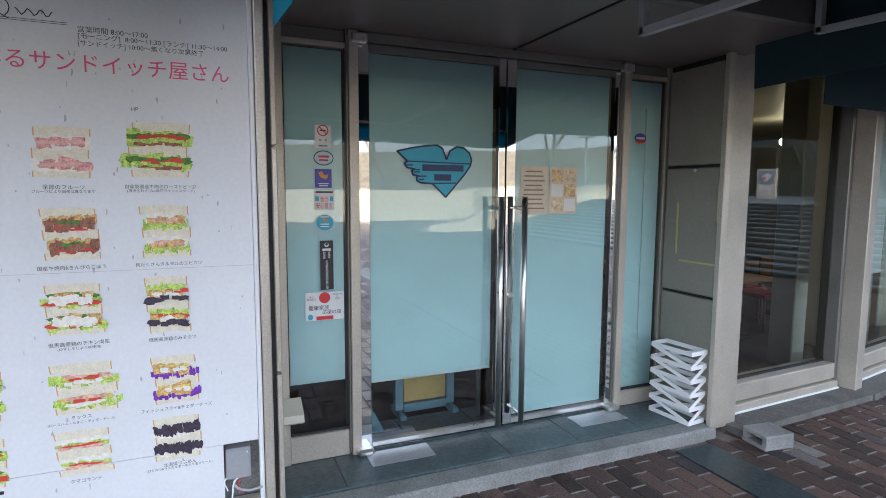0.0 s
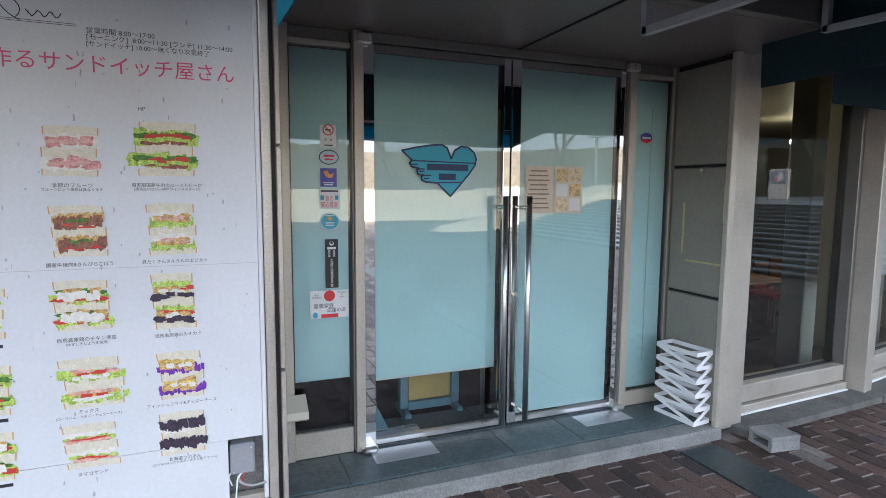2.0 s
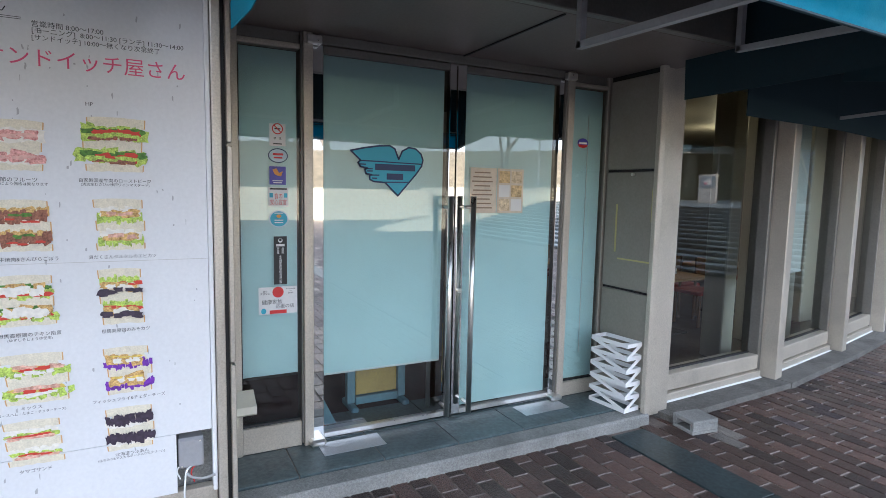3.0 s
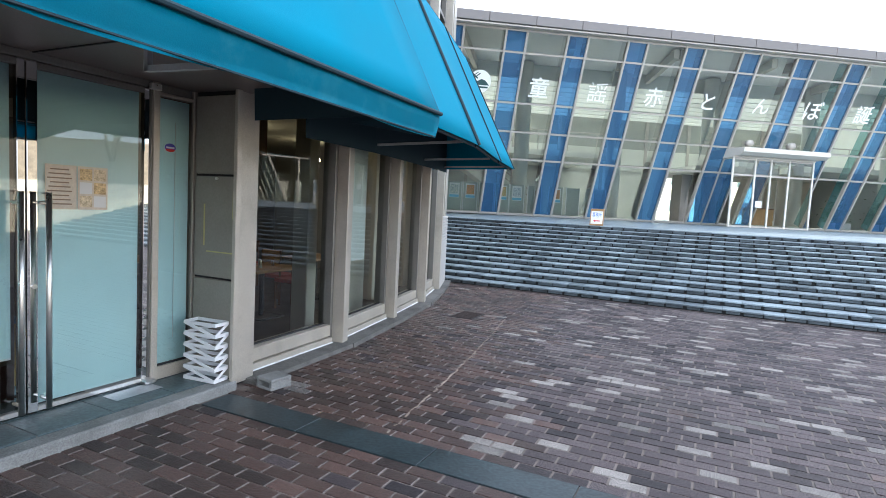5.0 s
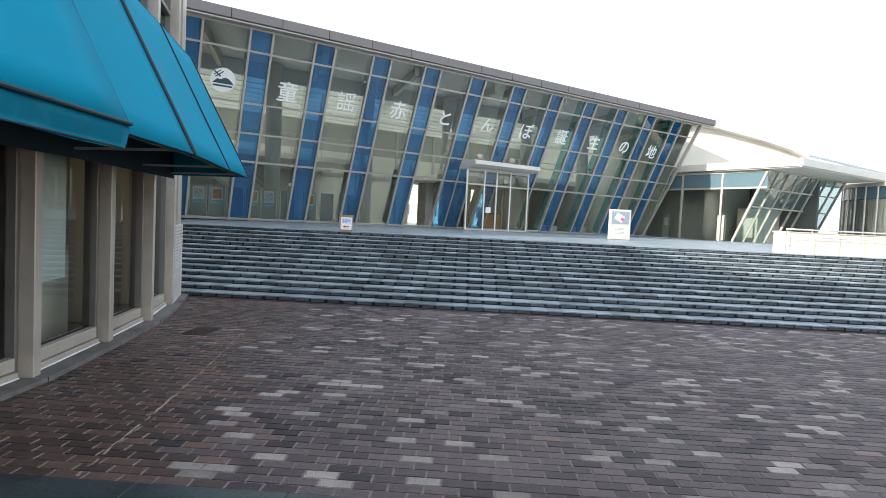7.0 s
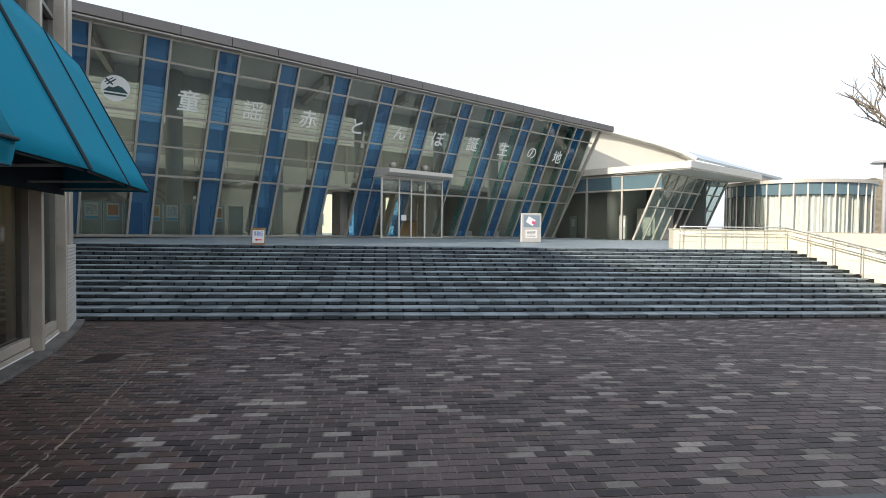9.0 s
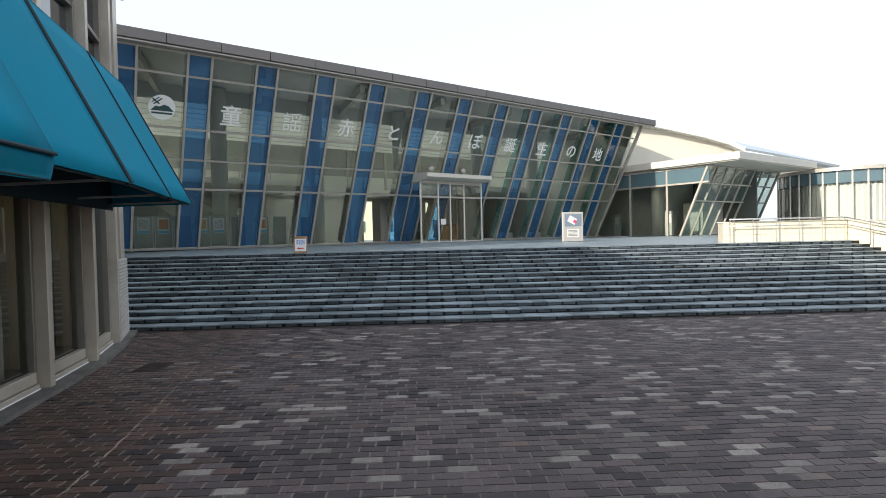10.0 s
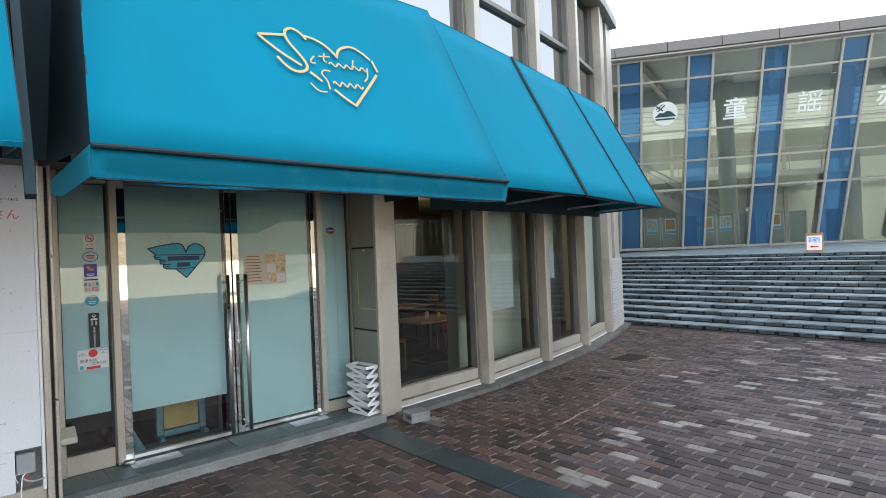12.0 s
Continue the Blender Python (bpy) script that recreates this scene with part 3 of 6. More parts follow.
far_light = sidelight(2.762, 3.105, 0.2, 0.2)
part("bead_chain", rod(bmesh.new(), (DX - 0.022, 2.95, 0.42), (DX - 0.022, 2.95, 2.3), 0.0035, 6), WHITE, far_light, "thin blind chain")


def glass_door(y0, y1, film_z, handle_y, hinge_y):
    d = thing("glass_door", "frosted glass entrance door with polished steel stiles and a long bar handle, closed", "door", (DX, (y0 + y1) / 2, 0.09), "entrance doors")
    sw = 0.067
    for s0, s1 in ((y0, y0 + sw), (y1 - sw * 0.75, y1)):
        part("stile", bbox((DX - 0.045, s0, 0.1), (DX + 0.004, s1, 2.54), 0.003), MIRROR, d, "mirror-polished stile")
    part("top_rail", bbox((DX - 0.045, y0 + sw, 2.495), (DX + 0.003, y1 - sw * 0.75, 2.54), 0.003), METAL_DK, d)
    part("bottom_rail", bbox((DX - 0.045, y0 + sw, 0.1), (DX + 0.003, y1 - sw * 0.75, 0.135), 0.003), STEEL, d)
    p = part("pane", glazing_x(DX - 0.012, y0 + sw, 0.135, y1 - sw * 0.75, 2.495), DOORGLASS, d)
    p.visible_shadow = False
    film = part("frosted_film", bbox((DX - 0.034, y0 + sw + 0.004, film_z), (DX - 0.027, y1 - sw * 0.75 - 0.03, 2.493)), FROST, d, "pale aqua frosted film")
    if film_z > 0.3:
        part("film_bar", bbox((DX - 0.04, y0 + sw + 0.004, film_z - 0.012), (DX - 0.024, y1 - sw * 0.75 - 0.03, film_z), 0.002), WHITE, film)
    bar_ = part("handle", rod(bmesh.new(), (DX + 0.1, handle_y, 0.14), (DX + 0.1, handle_y, 1.66), 0.019, 14), STEEL, d, "long brushed steel bar handle", True)
    for z in (0.2, 1.585):
        part("bracket", rod(bmesh.new(), (DX, handle_y, z), (DX + 0.1, handle_y, z), 0.012), STEEL, bar_)
    rear = part("rear_handle", rod(bmesh.new(), (DX - 0.12, handle_y - 0.04, 0.14), (DX - 0.12, handle_y - 0.04, 1.66), 0.016, 12), STEEL, d, "", True)
    part("pivot", bbox((DX - 0.02, hinge_y - 0.05, 0.087), (DX + 0.09, hinge_y + 0.05, 0.13), 0.014), STEEL, d, "rounded steel floor pivot")
    return d


glass_door(0.787, 1.765, 0.515, 1.688, 0.8)
dr = glass_door(1.775, 2.69, 0.15, 1.862, 2.67)
part("lock", rod(bmesh.new(), (DX, 1.815, 1.0), (DX + 0.016, 1.815, 1.0), 0.018, 16), STEEL, dr)
for y0, y1 in ((0.8, 1.2), (2.28, 2.68)):
    for x0, x1 in ((-3.4, -3.21), (-3.16, -2.98)):
        solid("floor_plate", bbox((x0, y0, 0.0855), (x1, y1, 0.0885), 0.001), PLATE, "scuffed steel floor hinge plate set in slate", "floor plate", "hinge plates")

# ---- stickers and notices on the glass ----
SX = DX - 0.0105


def sticker(name, label, y0, z0, y1, z1, material, round_=False):
    s = thing(name, label, "sticker", (SX, (y0 + y1) / 2, z1), "stickers on the sidelight")
    cy, cz = (y0 + y1) / 2, (z0 + z1) / 2
    o = ring((y1 - y0) / 2, (z0 - z1) / 2) if round_ else rect(y1 - y0, z0 - z1)
    part("sheet", flat(o, (SX, cy, cz), YD, ZD), material, s)
    return s, cy, cz


def on(s, name, outline, cy, cz, material, lift=0.001):
    return part(name, flat(outline, (SX, cy, cz), YD, ZD, lift), material, s)


s, cy, cz = sticker("no_smoking_sticker", "white no smoking sticker on the sidelight glass", 0.536, 2.064, 0.629, 1.935, WHITE)
for a_ in range(24):
    a0, a1 = 2 * math.pi * a_ / 24, 2 * math.pi * (a_ + 1) / 24
    on(s, "red_ring", [(0.026 * math.cos(a0), 0.026 * math.sin(a0)), (0.026 * math.cos(a1), 0.026 * math.sin(a1)), (0.032 * math.cos(a1), 0.032 * math.sin(a1)), (0.032 * math.cos(a0), 0.032 * math.sin(a0))], cy, cz + 0.035, RED)
on(s, "slash", stripe([(-0.02, 0.02), (0.02, -0.02)], 0.006)[0], cy, cz + 0.035, RED, 0.0014)
on(s, "cigarette", rect(0.034, 0.007), cy, cz + 0.035, INK, 0.0012)
text("lettering", "禁　煙", INK, (SX + 0.0006, cy, cz - 0.02), YD, ZD, s, width=0.045)
on(s, "print_bar", rect(0.05, 0.006), cy, cz - 0.052, INK)
s, cy, cz = sticker("oval_sticker", "pale oval sticker with a dark rim", 0.527, 1.922, 0.642, 1.836, NAVY, True)
on(s, "field", ring(0.052, 0.037), cy, cz, PALEBLUE)
on(s, "print_bar", rect(0.06, 0.012), cy, cz + 0.008, RED, 0.0015)
on(s, "print_bar", rect(0.05, 0.009), cy, cz - 0.012, RED, 0.0015)
s, cy, cz = sticker("violet_sticker", "violet square sticker with an orange emblem", 0.534, 1.816, 0.629, 1.709, PURPLE)
on(s, "emblem", [(-0.03, 0.022), (-0.008, 0.03), (0.008, 0.004), (0.03, 0.014), (0.02, -0.016), (-0.004, -0.012), (-0.018, -0.004)], cy, cz + 0.012, ORANGE)
on(s, "print_bar", rect(0.06, 0.006), cy, cz - 0.03, WHITE)
on(s, "print_bar", rect(0.05, 0.006), cy, cz - 0.042, WHITE)
s, cy, cz = sticker("food_safety_sticker", "white sticker with red lettering", 0.527, 1.692, 0.643, 1.58, WHITE)
text("lettering", "食の\n安心宣言", RED, (SX + 0.0006, cy, cz - 0.012), YD, ZD, s, width=0.095, height=0.07)
on(s, "blue_square", rect(0.02, 0.026), cy - 0.042, cz + 0.01, BLUE_P)
on(s, "blue_square", rect(0.02, 0.026), cy + 0.042, cz + 0.01, BLUE_P)
on(s, "print_bar", rect(0.1, 0.009), cy, cz + 0.048, INK)
s, cy, cz = sticker("round_sticker", "round blue sticker with a white rim", 0.527, 1.558, 0.645, 1.455, PALEBLUE, True)
on(s, "field", ring(0.05, 0.045), cy, cz, BLUE_P)
on(s, "emblem", ring(0.014, 0.01), cy, cz + 0.016, ORANGE, 0.0015)
for dz in (-0.008, -0.022, 0.034):
    on(s, "print_bar", rect(0.05, 0.006), cy, cz + dz, WHITE, 0.0015)
s, cy, cz = sticker("black_sticker", "tall black sticker with white lettering", 0.555, 1.402, 0.632, 1.112, INK)
on(s, "emblem", ring(0.013), cy, cz + 0.12, WHITE)
on(s, "emblem_core", ring(0.008), cy, cz + 0.124, INK, 0.0015)
on(s, "white_band", rect(0.05, 0.014), cy, cz + 0.092, WHITE)
text("lettering", "\n".join("生活衛生同業組合員之章"), WHITE, (SX + 0.0006, cy, cz - 0.055), YD, ZD, s, height=0.17, line=0.85)
text("lettering", "\n".join("兵庫県"), WHITE, (SX + 0.0006, cy + 0.014, cz + 0.06), YD, ZD, s, height=0.042, line=0.85)
text("lettering", "\n".join("飲食業"), WHITE, (SX + 0.0006, cy - 0.014, cz + 0.06), YD, ZD, s, height=0.042, line=0.85)
s, cy, cz = sticker("welcome_sticker", "white sticker with a red disc and printed words", 0.464, 1.098, 0.691, 0.932, WHITE)
on(s, "red_disc", ring(0.033), cy, cz + 0.05, RED)
text("lettering", "Welcome\nto\nJapan", INK, (SX + 0.0006, cy + 0.075, cz + 0.055), YD, ZD, s, width=0.055, line=0.9)
text("lettering", "食の\n安全安心", INK, (SX + 0.0006, cy - 0.075, cz + 0.05), YD, ZD, s, width=0.055)
text("lettering", "健康家族", INK, (SX + 0.0006, cy - 0.035, cz - 0.008), YD, ZD, s, width=0.12)
text("lettering", "応援の店", INK, (SX + 0.0006, cy + 0.04, cz - 0.036), YD, ZD, s, width=0.11)
on(s, "red_band", rect(0.1, 0.022), cy + 0.0, cz - 0.07, RED)
on(s, "emblem", ring(0.015, 0.017), cy - 0.085, cz - 0.062, BLUE_P)
s, cy, cz = sticker("round_sticker", "small round blue and red sticker", 2.838, 2.12, 2.945, 2.048, PURPLE, True)
on(s, "red_foot", [(-0.05, -0.012), (0.05, -0.012), (0.035, -0.03), (0.0, -0.038), (-0.035, -0.03)], cy, cz, RED)
on(s, "print_bar", rect(0.08, 0.014), cy, cz, WHITE, 0.0015)

# winged heart decal: drawn without lettering
decal = thing("heart_decal", "blue winged heart decal on the door glass", "decal", (SX, 1.25, 1.66))
heart = [(-0.244, 0.123), (-0.155, 0.144), (-0.053, 0.161), (0.017, 0.166), (0.052, 0.148), (0.08, 0.081), (0.105, 0.135), (0.15, 0.16), (0.2, 0.155), (0.239, 0.123), (0.254, 0.083), (0.245, 0.043), (0.207, -0.009), (0.077, -0.155), (-0.013, -0.071), (-0.091, -0.066), (-0.117, -0.053), (-0.119, -0.032), (-0.104, -0.024), (-0.142, -0.018), (-0.149, 0.008), (-0.132, 0.0165), (-0.18, 0.026), (-0.196, 0.049), (-0.18, 0.066)]
HC = (1.272, 1.81)
part("field", flat(heart, (SX, *HC), YD, ZD, 0.001), BLUE_P, decal)
bm = bmesh.new()
for q in stripe(heart + heart[:1], 0.011):
    bm.faces.new([bm.verts.new((SX + 0.002, HC[0] + u, HC[1] + v)) for u, v in q])
part("outline", bm, NAVY, decal)
for q in ([(-0.18, 0.064), (0.249, 0.056)], [(-0.013, -0.069), (0.145, -0.066)], [(-0.19, 0.041), (-0.145, 0.041)], [(-0.145, 0.013), (-0.1, 0.014)], [(-0.135, -0.001), (-0.1, 0.0)], [(-0.105, -0.026), (-0.055, -0.025)], [(-0.1, -0.045), (-0.07, -0.045)]):
    part("line", flat(stripe(q, 0.008)[0], (SX, *HC), YD, ZD, 0.002), NAVY, decal)
part("name_bar", flat(rect(0.28, 0.04, 0.058, 0.027), (SX, *HC), YD, ZD, 0.002), NAVY, decal, "dark bar in place of the name")
part("name_bar", flat(rect(0.115, 0.04, 0.055, -0.032), (SX, *HC), YD, ZD, 0.002), NAVY, decal)
# paper notices behind the glass
for y0, y1, words in ((1.895, 2.112, True), (2.12, 2.345, False)):
    n_ = thing("paper_notice", "handwritten paper notice on the door glass" if words else "printed paper notice with food photographs", "notice", (SX, y0, 1.55), "notices on the door")
    part("sheet", flat(rect(y1 - y0, 0.32), (SX, (y0 + y1) / 2, 1.702), YD, ZD), PAPER, n_)
    for k in range(9):
        if words:
            part("writing_bar", flat(rect(0.13 + 0.06 * ((k * 7) % 3) / 3, 0.009), (SX, (y0 + y1) / 2 - 0.01, 1.828 - k * 0.031), YD, ZD, 0.001), BROWNINK, n_)
        elif k < 6:
            part("photo", flat(rect(0.092, 0.085), (SX, y0 + 0.06 + 0.105 * (k % 2), 1.802 - 0.1 * (k // 2)), YD, ZD, 0.001), (FOODA, FOODB, PAPER2)[k % 3], n_)

# ---- menu board ----
BX = -2.55
board = thing("menu_board", "white weathered menu board with printed sandwich pictures", "menu board", (BX, -1.2, 0.3))
part("panel", bbox((BX - 0.03, -4.2, 0.554), (BX, 0.14, 2.52)), BOARD, board)
part("panel", bbox((BX - 0.03, -4.2, 0.27), (BX, -0.012, 0.552)), BOARD, board)
part("panel_seam", bbox((BX - 0.01, -4.2, 1.362), (BX + 0.0006, 0.14, 1.364)), PALETILE, board)
part("edge_strip", bbox((BX - 0.05, 0.142, 0.25), (BX + 0.012, 0.162, 2.52), 0.003), WHITE, board, "white edge strip")
part("lower_rail", bbox((BX - 0.06, -4.2, 0.02), (BX - 0.006, 0.162, 0.268), 0.004), METAL, board)
part("recess", bbox((BX - 0.1, -0.03, 0.25), (BX - 0.085, 0.145, 0.58)), CONCRETE, board)
posts = thing("corner_post", "beige aluminium corner post beside the menu board", "post", (-2.6, 0.18, 0), kind="structure")
part("post", bbox((BX - 0.2, 0.165, 0.0), (BX + 0.04, 0.205, 2.52), 0.004), METAL, posts)
part("joint", bbox((BX - 0.2, 0.206, 0.0), (BX + 0.0, 0.225, 2.52)), DARK, posts)
for z0, z1 in ((0.0, 0.855), (0.87, 1.875), (1.89, 2.56)):
    part("cladding", bbox((-3.24, 0.226, z0), (BX + 0.03, 0.25, z1), 0.004), METAL, posts)
part("jamb", bbox((-3.3, 0.251, 0.086), (-3.17, 0.36, 2.6), 0.004), METAL, posts)


def word(body, y, z, width, material=INK, name="lettering"):
    text(name, body, material, (BX + 0.0004, y, z), YD, ZD, board, width=width)


word("営業時間 8:00〜17:00", -0.357, 2.308, 0.24)
word("[モーニング]  8:00〜11:30 [ランチ] 11:30〜14:00", -0.209, 2.282, 0.537)
word("[サンドイッチ] 10:00〜無くなり次第終了", -0.256, 2.255, 0.446)
word("作るサンドイッチ屋さん", -0.368, 2.18, 0.862, PINK)
word("HP", -0.297, 2.015, 0.026)
for z in (2.318, 2.325):
    part("rule", flat(rect(0.5, 0.002), (BX, -0.76, z), YD, ZD, 0.001), INK, board)
script = [[(-0.72 + 0.03 * math.cos(a_) * (1 + 0.2 * a_ / 6), 2.36 + 0.04 * math.sin(a_ * 0.8)) for a_ in [k * 0.5 for k in range(-2, 12)]],
          [(-0.672 + k * 0.0095, 2.351 + 0.012 * math.cos(k * 1.5)) for k in range(13)]]
for path_ in script:
    bm = bmesh.new()
    for q in stripe(path_, 0.0035):
        bm.faces.new([bm.verts.new((BX + 0.001, u, v)) for u, v in q])
    part("script_stroke", bm, INK, board)
CAPTIONS = [(-0.555, 1.701, "季節のフルーツ", 0.14), (-0.555, 1.684, "フルーツにより価格は異なります", 0.21), (-0.213, 1.705, "自家製国産牛肉のローストビーフ", 0.262), (-0.213, 1.687, "(清流生わさびor神戸ワインマスタード)", 0.25),
            (-0.544, 1.383, "国産牛焼肉&きんぴらごぼう", 0.232), (-0.196, 1.383, "具だくさんタルタルのエビカツ", 0.252), (-0.536, 1.074, "但馬高原鶏のチキン南蛮", 0.212), (-0.536, 1.054, "(ゆずしそしょうゆ使用)", 0.15), (-0.196, 1.062, "但馬高原鶏のみそカツ", 0.182),
            (-0.544, 0.768, "ミックス", 0.07), (-0.544, 0.746, "(ロースハム・たまご・チェダーチーズ)", 0.235), (-0.191, 0.755, "フィッシュフライ&チェダーチーズ", 0.278), (-0.542, 0.498, "タマゴサンド", 0.11), (-0.19, 0.504, "北海道つぶあん", 0.13), (-0.19, 0.487, "(はちみつ&マスカルポーネ入り生クリーム)", 0.26)]
for y, z, body, w in CAPTIONS:
    word(body, y, z, w, name="caption")
for z in (1.7, 1.39, 1.07, 0.77, 0.5):
    part("caption_bar", flat(rect(0.16, 0.014), (BX, -0.9, z), YD, ZD, 0.001), INK, board)
rng = random.Random(4)


def ragged(w, h, y, z, n=18, rough=0.25):
    out = []
    for i in range(n):
        a_ = 2 * math.pi * i / n
        k = 1 + rng.uniform(-rough, rough)
        cx, sx = math.cos(a_), math.sin(a_)
        out.append((y + w / 2 * k * math.copysign(abs(cx) ** 0.5, cx), z + h / 2 * k * math.copysign(abs(sx) ** 0.7, sx)))
    return out


def sandwich(y0, z0, y1, z1, layers, lean=0.0):
    """A printed picture of a cut sandwich pair: soft slices with browned ends and heaps of filling between them."""
    w, h = (y1 - y0) * 0.88, z0 - z1
    cy, cz = (y0 + y1) / 2, (z0 + z1) / 2
    pic = part("sandwich_picture", flat(ragged(w * 0.9, h * 0.9, 0, 0, 16, 0.04), (BX, cy, cz), YD, ZD, 0.0005), BREAD, board, "printed picture of a cut sandwich")

    def print_on(name, outlines, material, lift):
        bm = bmesh.new()
        for c, o in enumerate(outlines):
            bm.faces.new([bm.verts.new((BX + lift + 0.00012 * c, cy + u + lean * v, cz + v)) for u, v in o])
        tagged(part(name, bm, material, pic), kind="stuff" if len(outlines) > 1 else "")

    for k, (mid, tall) in enumerate(((0.41, 0.17), (-0.02, 0.21), (-0.43, 0.14))):
        shift = rng.uniform(-0.04, 0.04) * w
        top, low = [], []
        for i in range(11):
            u = (i / 10 - 0.5) * w * rng.uniform(0.98, 1.02) + shift
            bow = 0.022 * h * math.cos((i / 10 - 0.5) * 3)
            top.append((u, (mid + tall / 2) * h + bow + rng.uniform(-0.004, 0.004) * h))
            low.append((u * 0.985, (mid - tall / 2) * h + bow * 0.4 + rng.uniform(-0.012, 0.012) * h))
        o = low + top[::-1]
        print_on("slice", [o], BREAD, 0.0012 + 0.0002 * k)
        ends = []
        for i, sgn in ((0, -1), (10, 1)):
            e = 0.0045 * sgn
            ends.append([low[i], (low[i][0] + e, low[i][1] + 0.003), (top[i][0] + e, top[i][1] - 0.002), top[i]])
        print_on("crust", ends, CRUST, 0.0016 + 0.0002 * k)
    for row, mid in enumerate((0.2, -0.24)):
        for j, (material, wide, tall, off, count) in enumerate(layers):
            blobs = []
            for c in range(count):
                u = ((c + rng.uniform(0.2, 0.8)) / count - 0.5) * w * wide
                size = w * wide / count * rng.uniform(1.15, 1.6) * (0.72 if count < 4 else 1.0)
                blobs.append(ragged(size, h * tall * rng.uniform(1.05, 1.7), u, (mid + off + rng.uniform(-0.03, 0.03)) * h, 14, 0.3))
            print_on("filling", blobs, material, 0.0022 + 0.002 * j + 0.00006 * row)


PICS = [((-0.659, 1.931, -0.451, 1.736), [(CREAMP, 0.98, 0.18, 0, 5), (BERRY, 0.92, 0.15, 0, 3), (BERRYCORE, 0.9, 0.05, 0.0, 3)], 0.02),
        ((-0.333, 1.964, -0.098, 1.741), [(LEAF, 1.2, 0.18, 0.02, 7), (LEAFDARK, 1.05, 0.09, 0.04, 6), (TOMATO, 0.8, 0.11, 0.0, 5), (MEAT, 0.75, 0.07, -0.05, 5), (LEAF, 0.9, 0.05, -0.02, 6)], 0.03),
        ((-0.641, 1.619, -0.434, 1.414), [(FRIED, 0.98, 0.13, 0.06, 12), (MEAT, 0.9, 0.16, -0.02, 7), (LEAFDARK, 0.4, 0.05, 0.04, 2), (TOMATO, 0.6, 0.03, -0.09, 3)], -0.06),
        ((-0.301, 1.627, -0.102, 1.411), [(LEAF, 0.98, 0.14, -0.06, 14), (CREAMP, 0.8, 0.12, 0.05, 6), (FRIED, 0.75, 0.1, 0.01, 4), (PRAWN, 0.6, 0.06, 0.03, 3)], -0.04),
        ((-0.652, 1.316, -0.442, 1.110), [(LEAF, 1.1, 0.13, -0.06, 8), (LEAFDARK, 0.9, 0.06, 0.08, 6), (TOMATO, 0.95, 0.07, -0.04, 5), (FRIED, 0.8, 0.16, 0.02, 3), (CREAMP, 0.75, 0.13, 0.01, 6)], -0.05),
        ((-0.294, 1.329, -0.120, 1.089), [(LEAF, 0.95, 0.1, 0.08, 12), (TOMATO, 0.95, 0.05, 0.03, 6), (FRIED, 0.9, 0.1, -0.02, 3), (CREAMP, 0.65, 0.06, -0.02, 3), (BEAN, 0.95, 0.07, -0.08, 5)], -0.04),
        ((-0.644, 0.992, -0.407, 0.784), [(LEAF, 1.15, 0.14, -0.04, 11), (EGG, 0.85, 0.05, 0.02, 3), (PRAWN, 0.85, 0.06, 0.06, 3), (TOMATO, 0.5, 0.06, 0.0, 2), (CREAMP, 0.6, 0.05, -0.06, 5)], -0.08),
        ((-0.285, 0.985, -0.099, 0.778), [(PURP, 1.12, 0.12, -0.07, 16), (FRIED, 0.9, 0.17, 0.03, 3), (CREAMP, 0.6, 0.08, 0.03, 3), (EGG, 0.8, 0.03, 0.1, 3)], -0.05),
        ((-0.650, 0.711, -0.439, 0.523), [(CREAMP, 0.9, 0.1, 0.06, 9), (LEAF, 0.92, 0.06, 0.0, 9), (PRAWN, 0.85, 0.06, -0.05, 4), (TOMATO, 0.6, 0.03, -0.02, 4)], -0.1),
        ((-0.290, 0.714, -0.095, 0.522), [(CREAMP, 0.9, 0.12, -0.06, 5), (BEAN, 1.05, 0.17, 0.02, 13)], -0.05)]
for (y0, z0, y1, z1), layers, lean in PICS:
    sandwich(y0, z0, y1, z1, layers, lean)
for k, z in enumerate((1.83, 1.52, 1.2, 0.89, 0.62)):
    sandwich(-1.0, z + 0.1, -0.8, z - 0.1, PICS[(k * 3 + 2) % 10][1])
for k in range(90):
    part("scuff", flat(ragged(rng.uniform(0.002, 0.008), rng.uniform(0.006, 0.026), 0, 0, 8, 0.5), (BX, rng.uniform(-0.85, 0.13), rng.uniform(0.4, 2.4)), YD, ZD, 0.0007), SCUFF, board)

junction = thing("junction_box", "grey plastic junction box with loose cables below the board", "junction box", (BX - 0.03, -0.03, 0.4))
part("box_body", bbox((BX - 0.1, -0.006, 0.378), (BX - 0.012, 0.104, 0.52), 0.006), GREYBOX, junction)
part("cover", bbox((BX - 0.012, -0.004, 0.381), (BX + 0.002, 0.102, 0.517), 0.006), GREYBOX, junction)
for y, z in ((0.009, 0.393), (0.088, 0.505)):
    part("screw", rod(bmesh.new(), (BX, y, z), (BX + 0.005, y, z), 0.004, 8), STEEL, junction)


def cable(name, pts, r, material, parent):
    cu = bpy.data.curves.new(name, "CURVE")
    cu.dimensions, cu.bevel_depth, cu.bevel_resolution, cu.resolution_u = "3D", r, 2, 6
    sp = cu.splines.new("BEZIER")
    sp.bezier_points.add(len(pts) - 1)
    for bp, p in zip(sp.bezier_points, pts):
        bp.co, bp.handle_left_type, bp.handle_right_type = p, "AUTO", "AUTO"
    tmp = new("tmp", cu)
    me = bpy.data.meshes.new_from_object(tmp)
    bpy.data.objects.remove(tmp)
    me.materials.clear()
    me.materials.append(material)
    ob = new(name, me)
    ob.parent, ob.matrix_parent_inverse = parent, world_of(parent).inverted()
    return ob


